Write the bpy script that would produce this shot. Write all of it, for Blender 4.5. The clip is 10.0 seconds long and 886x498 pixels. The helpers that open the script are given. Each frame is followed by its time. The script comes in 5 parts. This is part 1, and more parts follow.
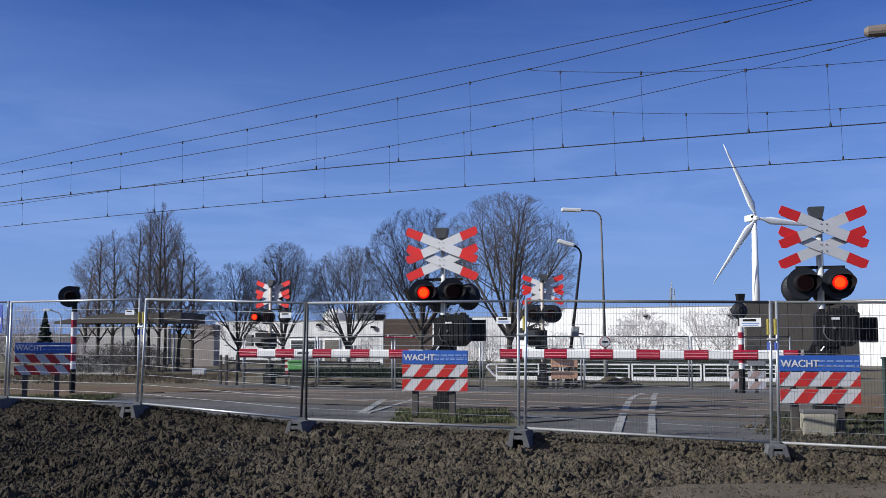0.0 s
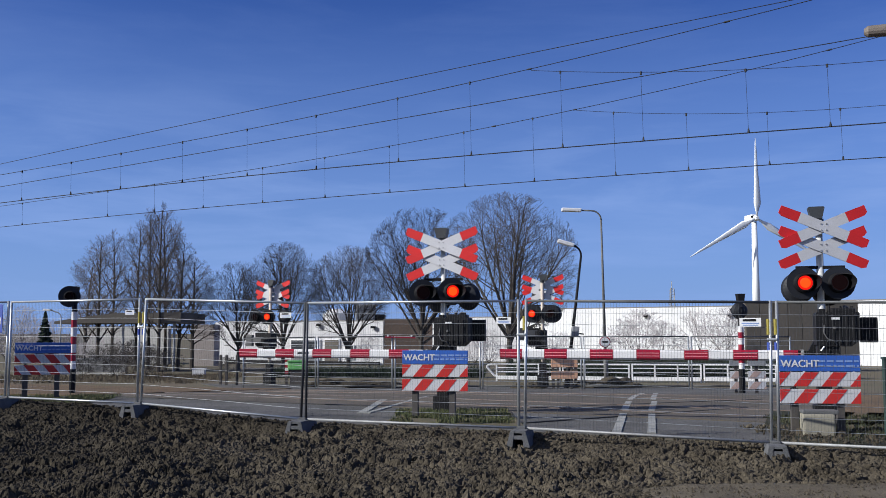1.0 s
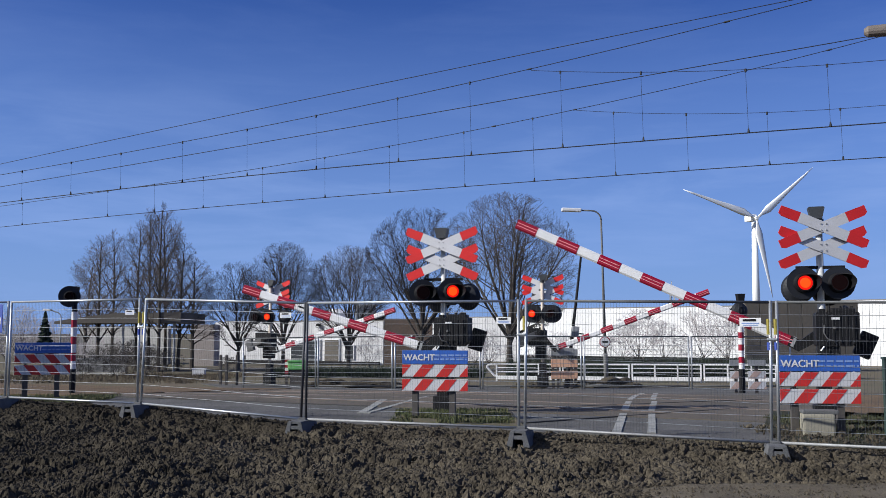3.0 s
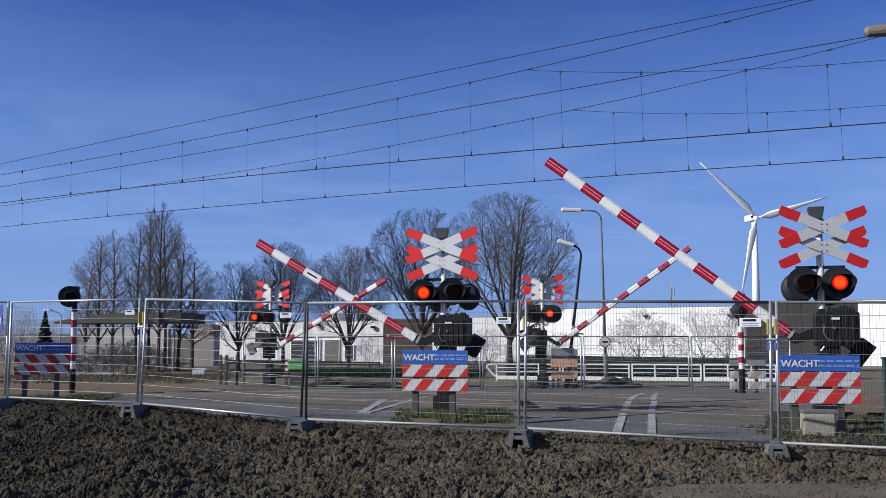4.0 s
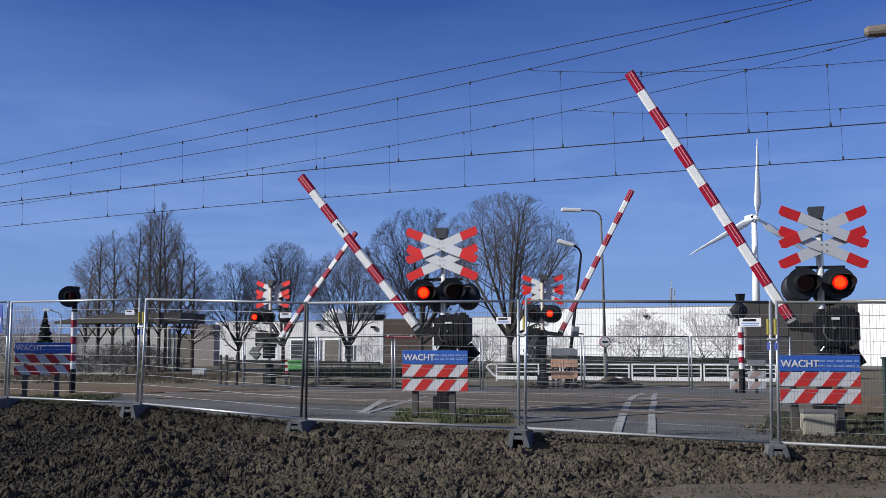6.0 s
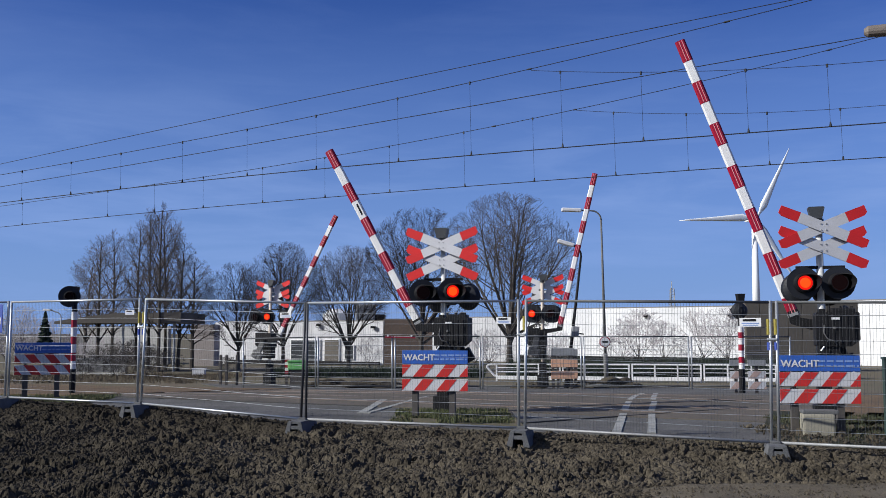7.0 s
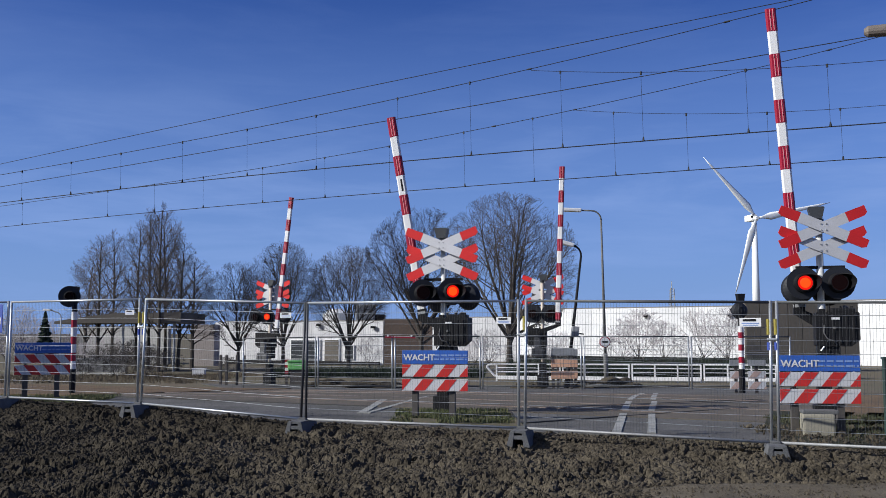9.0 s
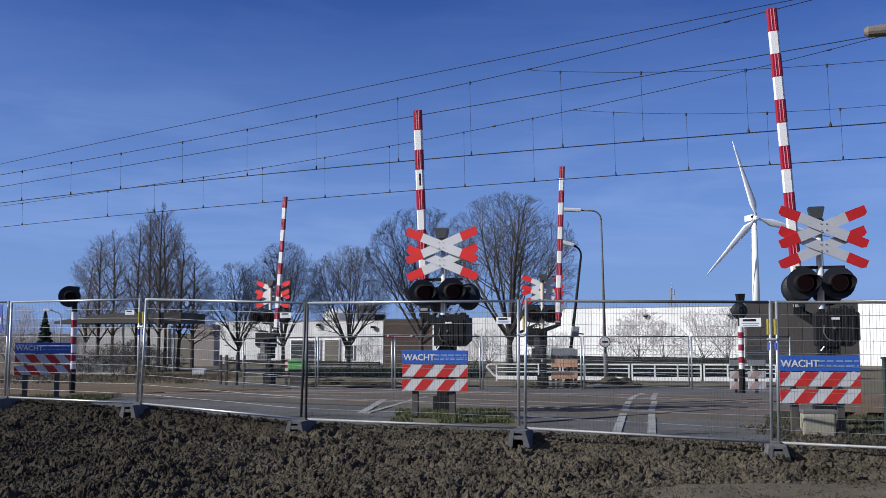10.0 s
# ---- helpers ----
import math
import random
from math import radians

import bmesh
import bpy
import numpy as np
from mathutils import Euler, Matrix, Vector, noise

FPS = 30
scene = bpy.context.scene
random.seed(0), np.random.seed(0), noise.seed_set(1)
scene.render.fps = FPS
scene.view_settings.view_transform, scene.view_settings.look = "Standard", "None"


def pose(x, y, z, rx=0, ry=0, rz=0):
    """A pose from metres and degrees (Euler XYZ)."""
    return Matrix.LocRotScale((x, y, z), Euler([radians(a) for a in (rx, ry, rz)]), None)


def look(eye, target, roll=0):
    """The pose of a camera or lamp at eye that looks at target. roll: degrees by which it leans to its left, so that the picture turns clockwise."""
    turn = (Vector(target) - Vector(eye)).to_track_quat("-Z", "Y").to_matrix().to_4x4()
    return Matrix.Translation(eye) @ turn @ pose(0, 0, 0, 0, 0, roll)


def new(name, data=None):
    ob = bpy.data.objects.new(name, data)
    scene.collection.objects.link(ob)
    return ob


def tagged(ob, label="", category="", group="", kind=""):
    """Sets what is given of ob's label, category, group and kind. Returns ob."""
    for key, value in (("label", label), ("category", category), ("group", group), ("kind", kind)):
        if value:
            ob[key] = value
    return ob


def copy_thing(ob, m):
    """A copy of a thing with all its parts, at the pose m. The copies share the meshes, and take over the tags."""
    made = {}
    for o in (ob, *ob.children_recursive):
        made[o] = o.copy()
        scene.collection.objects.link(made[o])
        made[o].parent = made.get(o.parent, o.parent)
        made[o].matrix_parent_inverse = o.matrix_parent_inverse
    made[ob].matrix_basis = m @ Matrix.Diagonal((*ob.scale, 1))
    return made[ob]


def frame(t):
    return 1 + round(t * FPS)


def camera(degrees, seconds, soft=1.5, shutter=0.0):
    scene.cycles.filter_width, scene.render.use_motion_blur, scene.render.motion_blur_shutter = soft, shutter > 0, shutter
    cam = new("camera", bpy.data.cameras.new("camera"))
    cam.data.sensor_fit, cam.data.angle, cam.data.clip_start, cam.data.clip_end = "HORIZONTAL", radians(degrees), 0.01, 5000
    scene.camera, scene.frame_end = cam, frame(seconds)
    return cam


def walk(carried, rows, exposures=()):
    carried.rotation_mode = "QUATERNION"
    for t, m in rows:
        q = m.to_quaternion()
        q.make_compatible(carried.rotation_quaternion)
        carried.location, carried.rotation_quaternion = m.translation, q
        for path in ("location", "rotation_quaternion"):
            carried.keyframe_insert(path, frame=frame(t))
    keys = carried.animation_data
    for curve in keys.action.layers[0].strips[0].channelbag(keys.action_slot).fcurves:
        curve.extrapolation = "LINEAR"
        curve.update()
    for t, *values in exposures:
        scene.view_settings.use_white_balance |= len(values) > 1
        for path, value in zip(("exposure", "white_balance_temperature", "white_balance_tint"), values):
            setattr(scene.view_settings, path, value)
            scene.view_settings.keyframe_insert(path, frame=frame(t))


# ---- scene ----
cam = camera(49.5, 10.0, soft=0.85)
EYE = (0.0, 0.0, 1.5)
AHEAD = (0.0, 100.0, 1.5 + 100.0 * math.tan(radians(5.0)))
walk(cam, [(0.0, look(EYE, AHEAD)), (10.0, look(EYE, AHEAD))], exposures=[(0.0, -0.12), (4.5, -0.12), (5.5, -0.17), (7.0, -0.20), (10.0, -0.20)])

# ---- daylight ----
SUN_WAY = Vector((-0.96, -0.28, 0.0)).normalized()
SUN_UP = radians(30)
TO_SUN = Vector((SUN_WAY.x * math.cos(SUN_UP), SUN_WAY.y * math.cos(SUN_UP), math.sin(SUN_UP)))
sun_data = bpy.data.lights.new("sun", "SUN")
sun_data.energy, sun_data.angle, sun_data.color = 6.0, radians(0.5), (1.0, 0.99, 0.965)
sun = new("sun", sun_data)
sun.matrix_world = look((0, 0, 60), Vector((0, 0, 60)) - TO_SUN)

world = bpy.data.worlds.new("sky")
scene.world = world
world.use_nodes = True
wn, wl = world.node_tree.nodes, world.node_tree.links
wn.clear()
sky = wn.new("ShaderNodeTexSky")
sky.sky_type, sky.sun_disc = "NISHITA", False
sky.sun_elevation = SUN_UP
sky.sun_rotation = math.atan2(SUN_WAY.x, SUN_WAY.y)
sky.air_density, sky.dust_density, sky.ozone_density = 1.0, 0.5, 3.0
coord = wn.new("ShaderNodeTexCoord")
stretch = wn.new("ShaderNodeMapping")
stretch.inputs["Scale"].default_value = (2.6, 2.6, 15.0)
stretch.inputs["Rotation"].default_value = (0.0, radians(7), 0.0)
stretch.inputs["Location"].default_value = (4.3, 0.6, 1.35)
wisp = wn.new("ShaderNodeTexNoise")
wisp.inputs["Scale"].default_value, wisp.inputs["Detail"].default_value = 1.6, 8.0
wisp.inputs["Roughness"].default_value, wisp.inputs["Distortion"].default_value = 0.6, 0.35
wisp_ramp = wn.new("ShaderNodeMapRange")
wisp_ramp.inputs["From Min"].default_value, wisp_ramp.inputs["From Max"].default_value = 0.45, 0.75
wisp_ramp.inputs["To Min"].default_value, wisp_ramp.inputs["To Max"].default_value = 0.0, 0.70
cloud = wn.new("ShaderNodeMix")
cloud.data_type = "RGBA"
cloud.inputs[7].default_value = (5.4, 7.7, 14.4, 1)
background = wn.new("ShaderNodeBackground")
background.inputs["Strength"].default_value = 0.061
sky_out = wn.new("ShaderNodeOutputWorld")
wl.new(coord.outputs["Generated"], stretch.inputs["Vector"])
wl.new(stretch.outputs["Vector"], wisp.inputs["Vector"])
wl.new(wisp.outputs["Fac"], wisp_ramp.inputs["Value"])
# the veil of cirrus lies low in the sky and thins out overhead
height = wn.new("ShaderNodeSeparateXYZ")
wl.new(coord.outputs["Generated"], height.inputs["Vector"])
veil = wn.new("ShaderNodeMapRange")
veil.interpolation_type = "SMOOTHSTEP"
veil.inputs["From Min"].default_value, veil.inputs["From Max"].default_value = 0.10, 0.27
veil.inputs["To Min"].default_value, veil.inputs["To Max"].default_value = 1.0, 0.12
wl.new(height.outputs["Z"], veil.inputs["Value"])
thin_out = wn.new("ShaderNodeMath")
thin_out.operation = "MULTIPLY"
wl.new(wisp_ramp.outputs["Result"], thin_out.inputs[0])
wl.new(veil.outputs["Result"], thin_out.inputs[1])
wl.new(thin_out.outputs["Value"], cloud.inputs[0])
deep = wn.new("ShaderNodeMix")
deep.data_type, deep.blend_type = "RGBA", "MULTIPLY"
deep.inputs[0].default_value, deep.inputs[7].default_value = 1.0, (0.56, 0.86, 1.78, 1)
wl.new(sky.outputs["Color"], deep.inputs[6])
wl.new(deep.outputs[2], cloud.inputs[6])
# pale haze towards the horizon
haze_ramp = wn.new("ShaderNodeMapRange")
haze_ramp.inputs["From Min"].default_value, haze_ramp.inputs["From Max"].default_value = 0.0, 0.33
haze_ramp.inputs["To Min"].default_value, haze_ramp.inputs["To Max"].default_value = 0.80, 0.0
wl.new(height.outputs["Z"], haze_ramp.inputs["Value"])
haze = wn.new("ShaderNodeMix")
haze.data_type = "RGBA"
haze.inputs[7].default_value = (4.3, 7.2, 14.4, 1)
wl.new(haze_ramp.outputs["Result"], haze.inputs[0])
wl.new(cloud.outputs[2], haze.inputs[6])
# whiter towards the sun
to_sun = wn.new("ShaderNodeVectorMath")
to_sun.operation = "DOT_PRODUCT"
to_sun.inputs[1].default_value = TO_SUN
wl.new(coord.outputs["Generated"], to_sun.inputs[0])
glare_ramp = wn.new("ShaderNodeMapRange")
glare_ramp.interpolation_type = "SMOOTHSTEP"
glare_ramp.inputs["From Min"].default_value, glare_ramp.inputs["From Max"].default_value = 0.22, 0.80
glare_ramp.inputs["To Min"].default_value, glare_ramp.inputs["To Max"].default_value = 0.0, 0.9
wl.new(to_sun.outputs["Value"], glare_ramp.inputs["Value"])
glare = wn.new("ShaderNodeMix")
glare.data_type = "RGBA"
glare.inputs[7].default_value = (5.2, 5.9, 7.7, 1)
wl.new(glare_ramp.outputs["Result"], glare.inputs[0])
wl.new(haze.outputs[2], glare.inputs[6])
wl.new(glare.outputs[2], background.inputs["Color"])
wl.new(background.outputs["Background"], sky_out.inputs["Surface"])


# ---- materials ----
def mat(name, color, rough=0.6, metal=0.0, other=None, scale=8.0, fine=90.0, bump=0.15, mix=0.5, emit=0.0, glow=None, vary=0.0, spec=0.5):
    """A surface of two colours mixed by coarse stains and fine grain, with relief."""
    m = bpy.data.materials.new(name)
    m.use_nodes = True
    n, l = m.node_tree.nodes, m.node_tree.links
    b = n["Principled BSDF"]
    b.inputs["Metallic"].default_value = metal
    b.inputs["Specular IOR Level"].default_value = spec
    other = other or tuple(c * 0.72 for c in color)
    geo = n.new("ShaderNodeNewGeometry")
    big, small = n.new("ShaderNodeTexNoise"), n.new("ShaderNodeTexNoise")
    big.inputs["Scale"].default_value, big.inputs["Detail"].default_value = scale, 5.0
    small.inputs["Scale"].default_value, small.inputs["Detail"].default_value = fine, 3.0
    for t in (big, small):
        l.new(geo.outputs["Position"], t.inputs["Vector"])
    add = n.new("ShaderNodeMath")
    add.operation = "ADD"
    l.new(big.outputs["Fac"], add.inputs[0])
    l.new(small.outputs["Fac"], add.inputs[1])
    ramp = n.new("ShaderNodeMapRange")
    ramp.inputs["From Min"].default_value, ramp.inputs["From Max"].default_value = 0.72, 1.3
    ramp.inputs["To Max"].default_value = mix * 2
    l.new(add.outputs["Value"], ramp.inputs["Value"])
    blend = n.new("ShaderNodeMix")
    blend.data_type = "RGBA"
    blend.inputs[6].default_value, blend.inputs[7].default_value = (*color, 1), (*other, 1)
    l.new(ramp.outputs["Result"], blend.inputs[0])
    tone = blend.outputs[2]
    if vary:
        info = n.new("ShaderNodeObjectInfo")
        hsv = n.new("ShaderNodeHueSaturation")
        span = n.new("ShaderNodeMapRange")
        span.inputs["To Min"].default_value, span.inputs["To Max"].default_value = 1 - vary, 1 + vary
        l.new(info.outputs["Random"], span.inputs["Value"])
        l.new(span.outputs["Result"], hsv.inputs["Value"])
        l.new(tone, hsv.inputs["Color"])
        tone = hsv.outputs["Color"]
    l.new(tone, b.inputs["Base Color"])
    gloss = n.new("ShaderNodeMapRange")
    gloss.inputs["To Min"].default_value, gloss.inputs["To Max"].default_value = max(0.05, rough - 0.1), min(1.0, rough + 0.12)
    l.new(big.outputs["Fac"], gloss.inputs["Value"])
    l.new(gloss.outputs["Result"], b.inputs["Roughness"])
    if bump:
        bp = n.new("ShaderNodeBump")
        bp.inputs["Strength"].default_value, bp.inputs["Distance"].default_value = bump, 0.02
        l.new(small.outputs["Fac"], bp.inputs["Height"])
        l.new(bp.outputs["Normal"], b.inputs["Normal"])
    if emit:
        b.inputs["Emission Color"].default_value, b.inputs["Emission Strength"].default_value = (*(glow or color), 1), emit
    return m


def darken_left(m, low, high, dark):
    """Darkens a surface's colour from x = high down to x = low, in uneven patches, as a painted-in vignette."""
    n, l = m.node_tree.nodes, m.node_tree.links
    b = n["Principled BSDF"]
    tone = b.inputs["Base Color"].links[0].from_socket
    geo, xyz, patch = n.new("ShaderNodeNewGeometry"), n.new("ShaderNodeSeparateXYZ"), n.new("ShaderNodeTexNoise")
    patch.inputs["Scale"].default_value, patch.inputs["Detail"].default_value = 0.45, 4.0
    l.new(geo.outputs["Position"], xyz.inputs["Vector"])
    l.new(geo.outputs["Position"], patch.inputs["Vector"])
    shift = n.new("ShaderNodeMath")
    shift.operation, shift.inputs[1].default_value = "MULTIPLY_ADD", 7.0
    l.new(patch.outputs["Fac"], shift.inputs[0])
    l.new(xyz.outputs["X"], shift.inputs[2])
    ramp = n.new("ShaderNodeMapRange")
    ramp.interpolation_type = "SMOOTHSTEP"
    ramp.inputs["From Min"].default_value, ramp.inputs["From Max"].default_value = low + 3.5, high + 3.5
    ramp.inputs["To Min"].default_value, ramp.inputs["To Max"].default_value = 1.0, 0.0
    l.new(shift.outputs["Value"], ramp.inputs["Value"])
    darkened = n.new("ShaderNodeMix")
    darkened.data_type, darkened.blend_type = "RGBA", "MULTIPLY"
    darkened.inputs[7].default_value = (*dark, 1)
    l.new(ramp.outputs["Result"], darkened.inputs[0])
    l.new(tone, darkened.inputs[6])
    l.new(darkened.outputs[2], b.inputs["Base Color"])
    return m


# soil colour falls off to the left, painting in the view's dark corner
SOIL = darken_left(mat("soil", (0.108, 0.091, 0.066), 0.95, other=(0.031, 0.0255, 0.0182), scale=1.3, fine=30, bump=1.0, mix=0.55, spec=0.2), -6.5, 1.0, (0.40, 0.385, 0.355))
TRACK_SAND = mat("packed_sand", (0.135, 0.115, 0.085), 0.95, other=(0.08, 0.066, 0.047), scale=2.2, fine=40, bump=0.8, spec=0.2)
FIELD = mat("field", (0.085, 0.085, 0.035), 0.95, other=(0.12, 0.092, 0.058), scale=0.35, fine=9, bump=0.8, mix=0.7)
ASPHALT = mat("asphalt", (0.132, 0.127, 0.118), 0.85, other=(0.052, 0.050, 0.046), scale=0.7, fine=16, bump=0.6, mix=0.55)
RUST_DECK = mat("rust_stained_deck", (0.122, 0.100, 0.074), 0.9, other=(0.058, 0.050, 0.040), scale=0.9, fine=18, bump=0.5)
BALLAST = mat("ballast", (0.155, 0.098, 0.046), 0.95, other=(0.075, 0.048, 0.025), scale=1.0, fine=14, bump=1.0)
LINE = mat("road_line", (0.38, 0.37, 0.345), 0.7, other=(0.17, 0.18, 0.165), scale=4, fine=30, mix=0.5)
STEEL = mat("galvanised_steel", (0.52, 0.54, 0.56), 0.42, 0.75, other=(0.36, 0.38, 0.40), scale=6, fine=70, bump=0.05)
RAILSTEEL = mat("rail_steel", (0.16, 0.10, 0.07), 0.5, 0.6, other=(0.30, 0.27, 0.25), scale=3, fine=50)
BLACK = mat("black_paint", (0.006, 0.006, 0.008), 0.6, other=(0.010, 0.010, 0.012), scale=6, fine=60, bump=0.05, spec=0.2)
BOARD = mat("lamp_board", (0.018, 0.02, 0.026), 0.55, other=(0.012, 0.013, 0.017), scale=5, fine=50, bump=0.05, spec=0.3)
MACHINE = mat("machine_black", (0.007, 0.007, 0.009), 0.6, other=(0.013, 0.013, 0.014), scale=5, fine=40, bump=0.1, spec=0.2)
GREY = mat("grey_paint", (0.33, 0.34, 0.35), 0.55, other=(0.24, 0.25, 0.26), scale=4, fine=50, bump=0.05)
MAST = mat("mast_white", (0.70, 0.71, 0.69), 0.45, other=(0.55, 0.55, 0.53), scale=4, fine=50, bump=0.05)
WHITE = mat("white_paint", (0.78, 0.78, 0.78), 0.38, other=(0.62, 0.62, 0.62), scale=3.5, fine=40, bump=0.04, mix=0.35)
CROSS_WHITE = mat("cross_white", (0.62, 0.62, 0.64), 0.5, other=(0.50, 0.50, 0.51), scale=3, fine=50, bump=0.03, mix=0.35)
CROSS_RED = mat("cross_red", (0.68, 0.022, 0.020), 0.45, other=(0.56, 0.015, 0.016), scale=4, fine=50, bump=0.03, mix=0.4)
RED = mat("red_paint", (0.33, 0.005, 0.028), 0.35, other=(0.25, 0.004, 0.022), scale=4, fine=50, bump=0.03, mix=0.4)
RED_BOARD = mat("red_board", (0.58, 0.028, 0.022), 0.45, other=(0.44, 0.02, 0.018), scale=4, fine=50, bump=0.03, mix=0.4)
# reflective strips in pale pink, their highlight put into the colour
RED_FOIL = mat("red_foil", (0.80, 0.36, 0.38), 0.3, other=(0.70, 0.22, 0.25), scale=4, fine=50, bump=0.02)
BLUE = mat("sign_blue", (0.035, 0.13, 0.50), 0.4, other=(0.03, 0.10, 0.40), scale=4, fine=50, bump=0.02)
PALE_BLUE = mat("faded_lettering", (0.24, 0.36, 0.66), 0.5)
LETTER = mat("letter_white", (0.80, 0.80, 0.80), 0.5)
TIMBER = mat("dark_timber", (0.055, 0.05, 0.05), 0.8, other=(0.09, 0.08, 0.07), scale=4, fine=35)
CONCRETE = mat("concrete", (0.55, 0.53, 0.46), 0.9, other=(0.40, 0.38, 0.33), scale=4, fine=60, bump=0.4)
# concrete darkened, the shaded side of the feet put into the colour
FOOT = mat("foot_concrete", (0.125, 0.128, 0.135), 0.9, other=(0.075, 0.077, 0.08), scale=6, fine=60, bump=0.4)
YELLOW = mat("yellow_tape", (0.34, 0.28, 0.04), 0.6)
BLUE_TAPE = mat("blue_tape", (0.04, 0.08, 0.38), 0.5)
CLAD = mat("white_cladding", (0.80, 0.80, 0.80), 0.55, other=(0.66, 0.67, 0.68), scale=0.3, fine=3, bump=0.05, mix=0.4, vary=0.06)
# white cladding darkened in colour for halls turned a little from the sun
CLAD_SHADED = mat("pale_cladding", (0.60, 0.60, 0.61), 0.55, other=(0.48, 0.48, 0.49), scale=0.3, fine=3, bump=0.05, mix=0.45, vary=0.07)
CLAD_DARK = mat("taupe_cladding", (0.115, 0.10, 0.082), 0.7, other=(0.085, 0.075, 0.062), scale=0.4, fine=6, bump=0.1, vary=0.1)
BRICKISH = mat("brown_facade", (0.15, 0.105, 0.08), 0.85, other=(0.10, 0.075, 0.06), scale=0.6, fine=7, bump=0.3)
PALE_TAUPE = mat("pale_taupe", (0.42, 0.37, 0.34), 0.8, other=(0.34, 0.30, 0.275), scale=0.5, fine=6, bump=0.1)
ROOF = mat("roof_grey", (0.20, 0.19, 0.18), 0.8, other=(0.13, 0.125, 0.12), scale=0.6, fine=6)
BARK = mat("bark", (0.078, 0.066, 0.057), 0.95, other=(0.042, 0.036, 0.032), scale=2.5, fine=25, bump=0.6)
TWIG = mat("twig", (0.076, 0.065, 0.058), 0.95, other=(0.040, 0.034, 0.031), scale=1.5, fine=12, bump=0.0)
TWIG_RED = mat("twig_reddish", (0.155, 0.128, 0.108), 0.95, other=(0.098, 0.080, 0.068), scale=1.5, fine=12, bump=0.0)
TWIG_GREY = mat("twig_grey", (0.46, 0.43, 0.44), 0.95, other=(0.36, 0.33, 0.34), scale=1.5, fine=12, bump=0.0)
CONIFER = mat("conifer", (0.022, 0.04, 0.02), 0.95, other=(0.012, 0.022, 0.012), scale=3, fine=20)
# darker copy of the grass, the verge's shade put into its colour
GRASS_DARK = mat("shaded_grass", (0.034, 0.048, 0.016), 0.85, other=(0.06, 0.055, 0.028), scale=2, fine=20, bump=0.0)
GRASS = mat("grass", (0.055, 0.085, 0.022), 0.8, other=(0.11, 0.095, 0.045), scale=2, fine=20, bump=0.0)
DRY = mat("dry_grass", (0.150, 0.116, 0.074), 0.95, other=(0.085, 0.068, 0.046), scale=1.5, fine=15, bump=0.0)
GREEN_PAINT = mat("dark_green_paint", (0.016, 0.04, 0.034), 0.6, other=(0.03, 0.05, 0.045))
WIRE = mat("copper_wire", (0.010, 0.012, 0.016), 0.7, 0.0, other=(0.018, 0.019, 0.022), scale=5, fine=40, bump=0.0)
BRACKET = mat("bracket", (0.20, 0.165, 0.14), 0.7, other=(0.11, 0.095, 0.085), scale=4, fine=30)
TURBINE = mat("turbine_white", (0.84, 0.86, 0.86), 0.45, other=(0.76, 0.78, 0.79), scale=0.1, fine=1, bump=0.0, mix=0.3)
LENS_DARK = mat("lens_dark", (0.007, 0.0006, 0.0008), 0.6, other=(0.004, 0.0005, 0.0006), scale=20, fine=80, bump=0.1, spec=0.1)
LENS_LIT = mat("lens_lit", (0.05, 0.004, 0.004), 0.4, emit=1.0, glow=(1.0, 0.010, 0.003), bump=0.0, spec=0.1)
LENS_CORE = mat("lens_core", (0.05, 0.004, 0.004), 0.4, emit=1.5, glow=(1.0, 0.075, 0.006), bump=0.0, spec=0.1)
# near-white carries the street lamps' sun glint in the colour; the lever is pale
LAMP_HEAD = mat("lamp_head", (0.85, 0.85, 0.84), 0.3, other=(0.75, 0.75, 0.74))
GREEN = mat("green_plastic", (0.16, 0.52, 0.14), 0.6)
FADED = mat("faded_stripe", (0.52, 0.38, 0.33), 0.6, other=(0.45, 0.32, 0.28))
ORANGE = mat("orange_board", (0.78, 0.46, 0.30), 0.6, other=(0.62, 0.34, 0.22))
# darker copy of the steel: wires and rails without glint, shade in the colour
WIRE_DARK = mat("unlit_wire", (0.115, 0.12, 0.125), 0.6, 0.5, other=(0.075, 0.08, 0.085), scale=6, fine=50, bump=0.0)
WEIGHT = mat("weight_grey", (0.13, 0.13, 0.13), 0.7, other=(0.09, 0.09, 0.09), scale=4, fine=50, bump=0.1)
# left panels' crosswires made paler, so their sun glint is in the colour
GLINT_WIRE = mat("glint_wire", (0.74, 0.75, 0.76), 0.35, 0.35, other=(0.58, 0.59, 0.60), scale=6, fine=60, bump=0.0)
# greyer copy of the steel for bottom rails, the missing glint painted in
STEEL_UNLIT = mat("steel_unlit", (0.34, 0.35, 0.36), 0.6, 0.4, other=(0.22, 0.22, 0.22), scale=6, fine=60, bump=0.05)
DARK_STEEL = mat("dark_steel", (0.05, 0.052, 0.06), 0.5, 0.5, other=(0.075, 0.077, 0.085), scale=5, fine=50, bump=0.05)
# near-black for the shadows painted across the road
ROAD_SHADOW = mat("road_shadow_tone", (0.022, 0.021, 0.02), 0.7, other=(0.04, 0.037, 0.033), scale=3, fine=30)
PALE_HALL = mat("pale_render", (0.27, 0.27, 0.265), 0.8, other=(0.20, 0.20, 0.20), scale=0.4, fine=4, bump=0.1)
MAST_WARM = mat("weathered_mast", (0.62, 0.54, 0.45), 0.6, other=(0.45, 0.39, 0.32), scale=4, fine=40, bump=0.05)
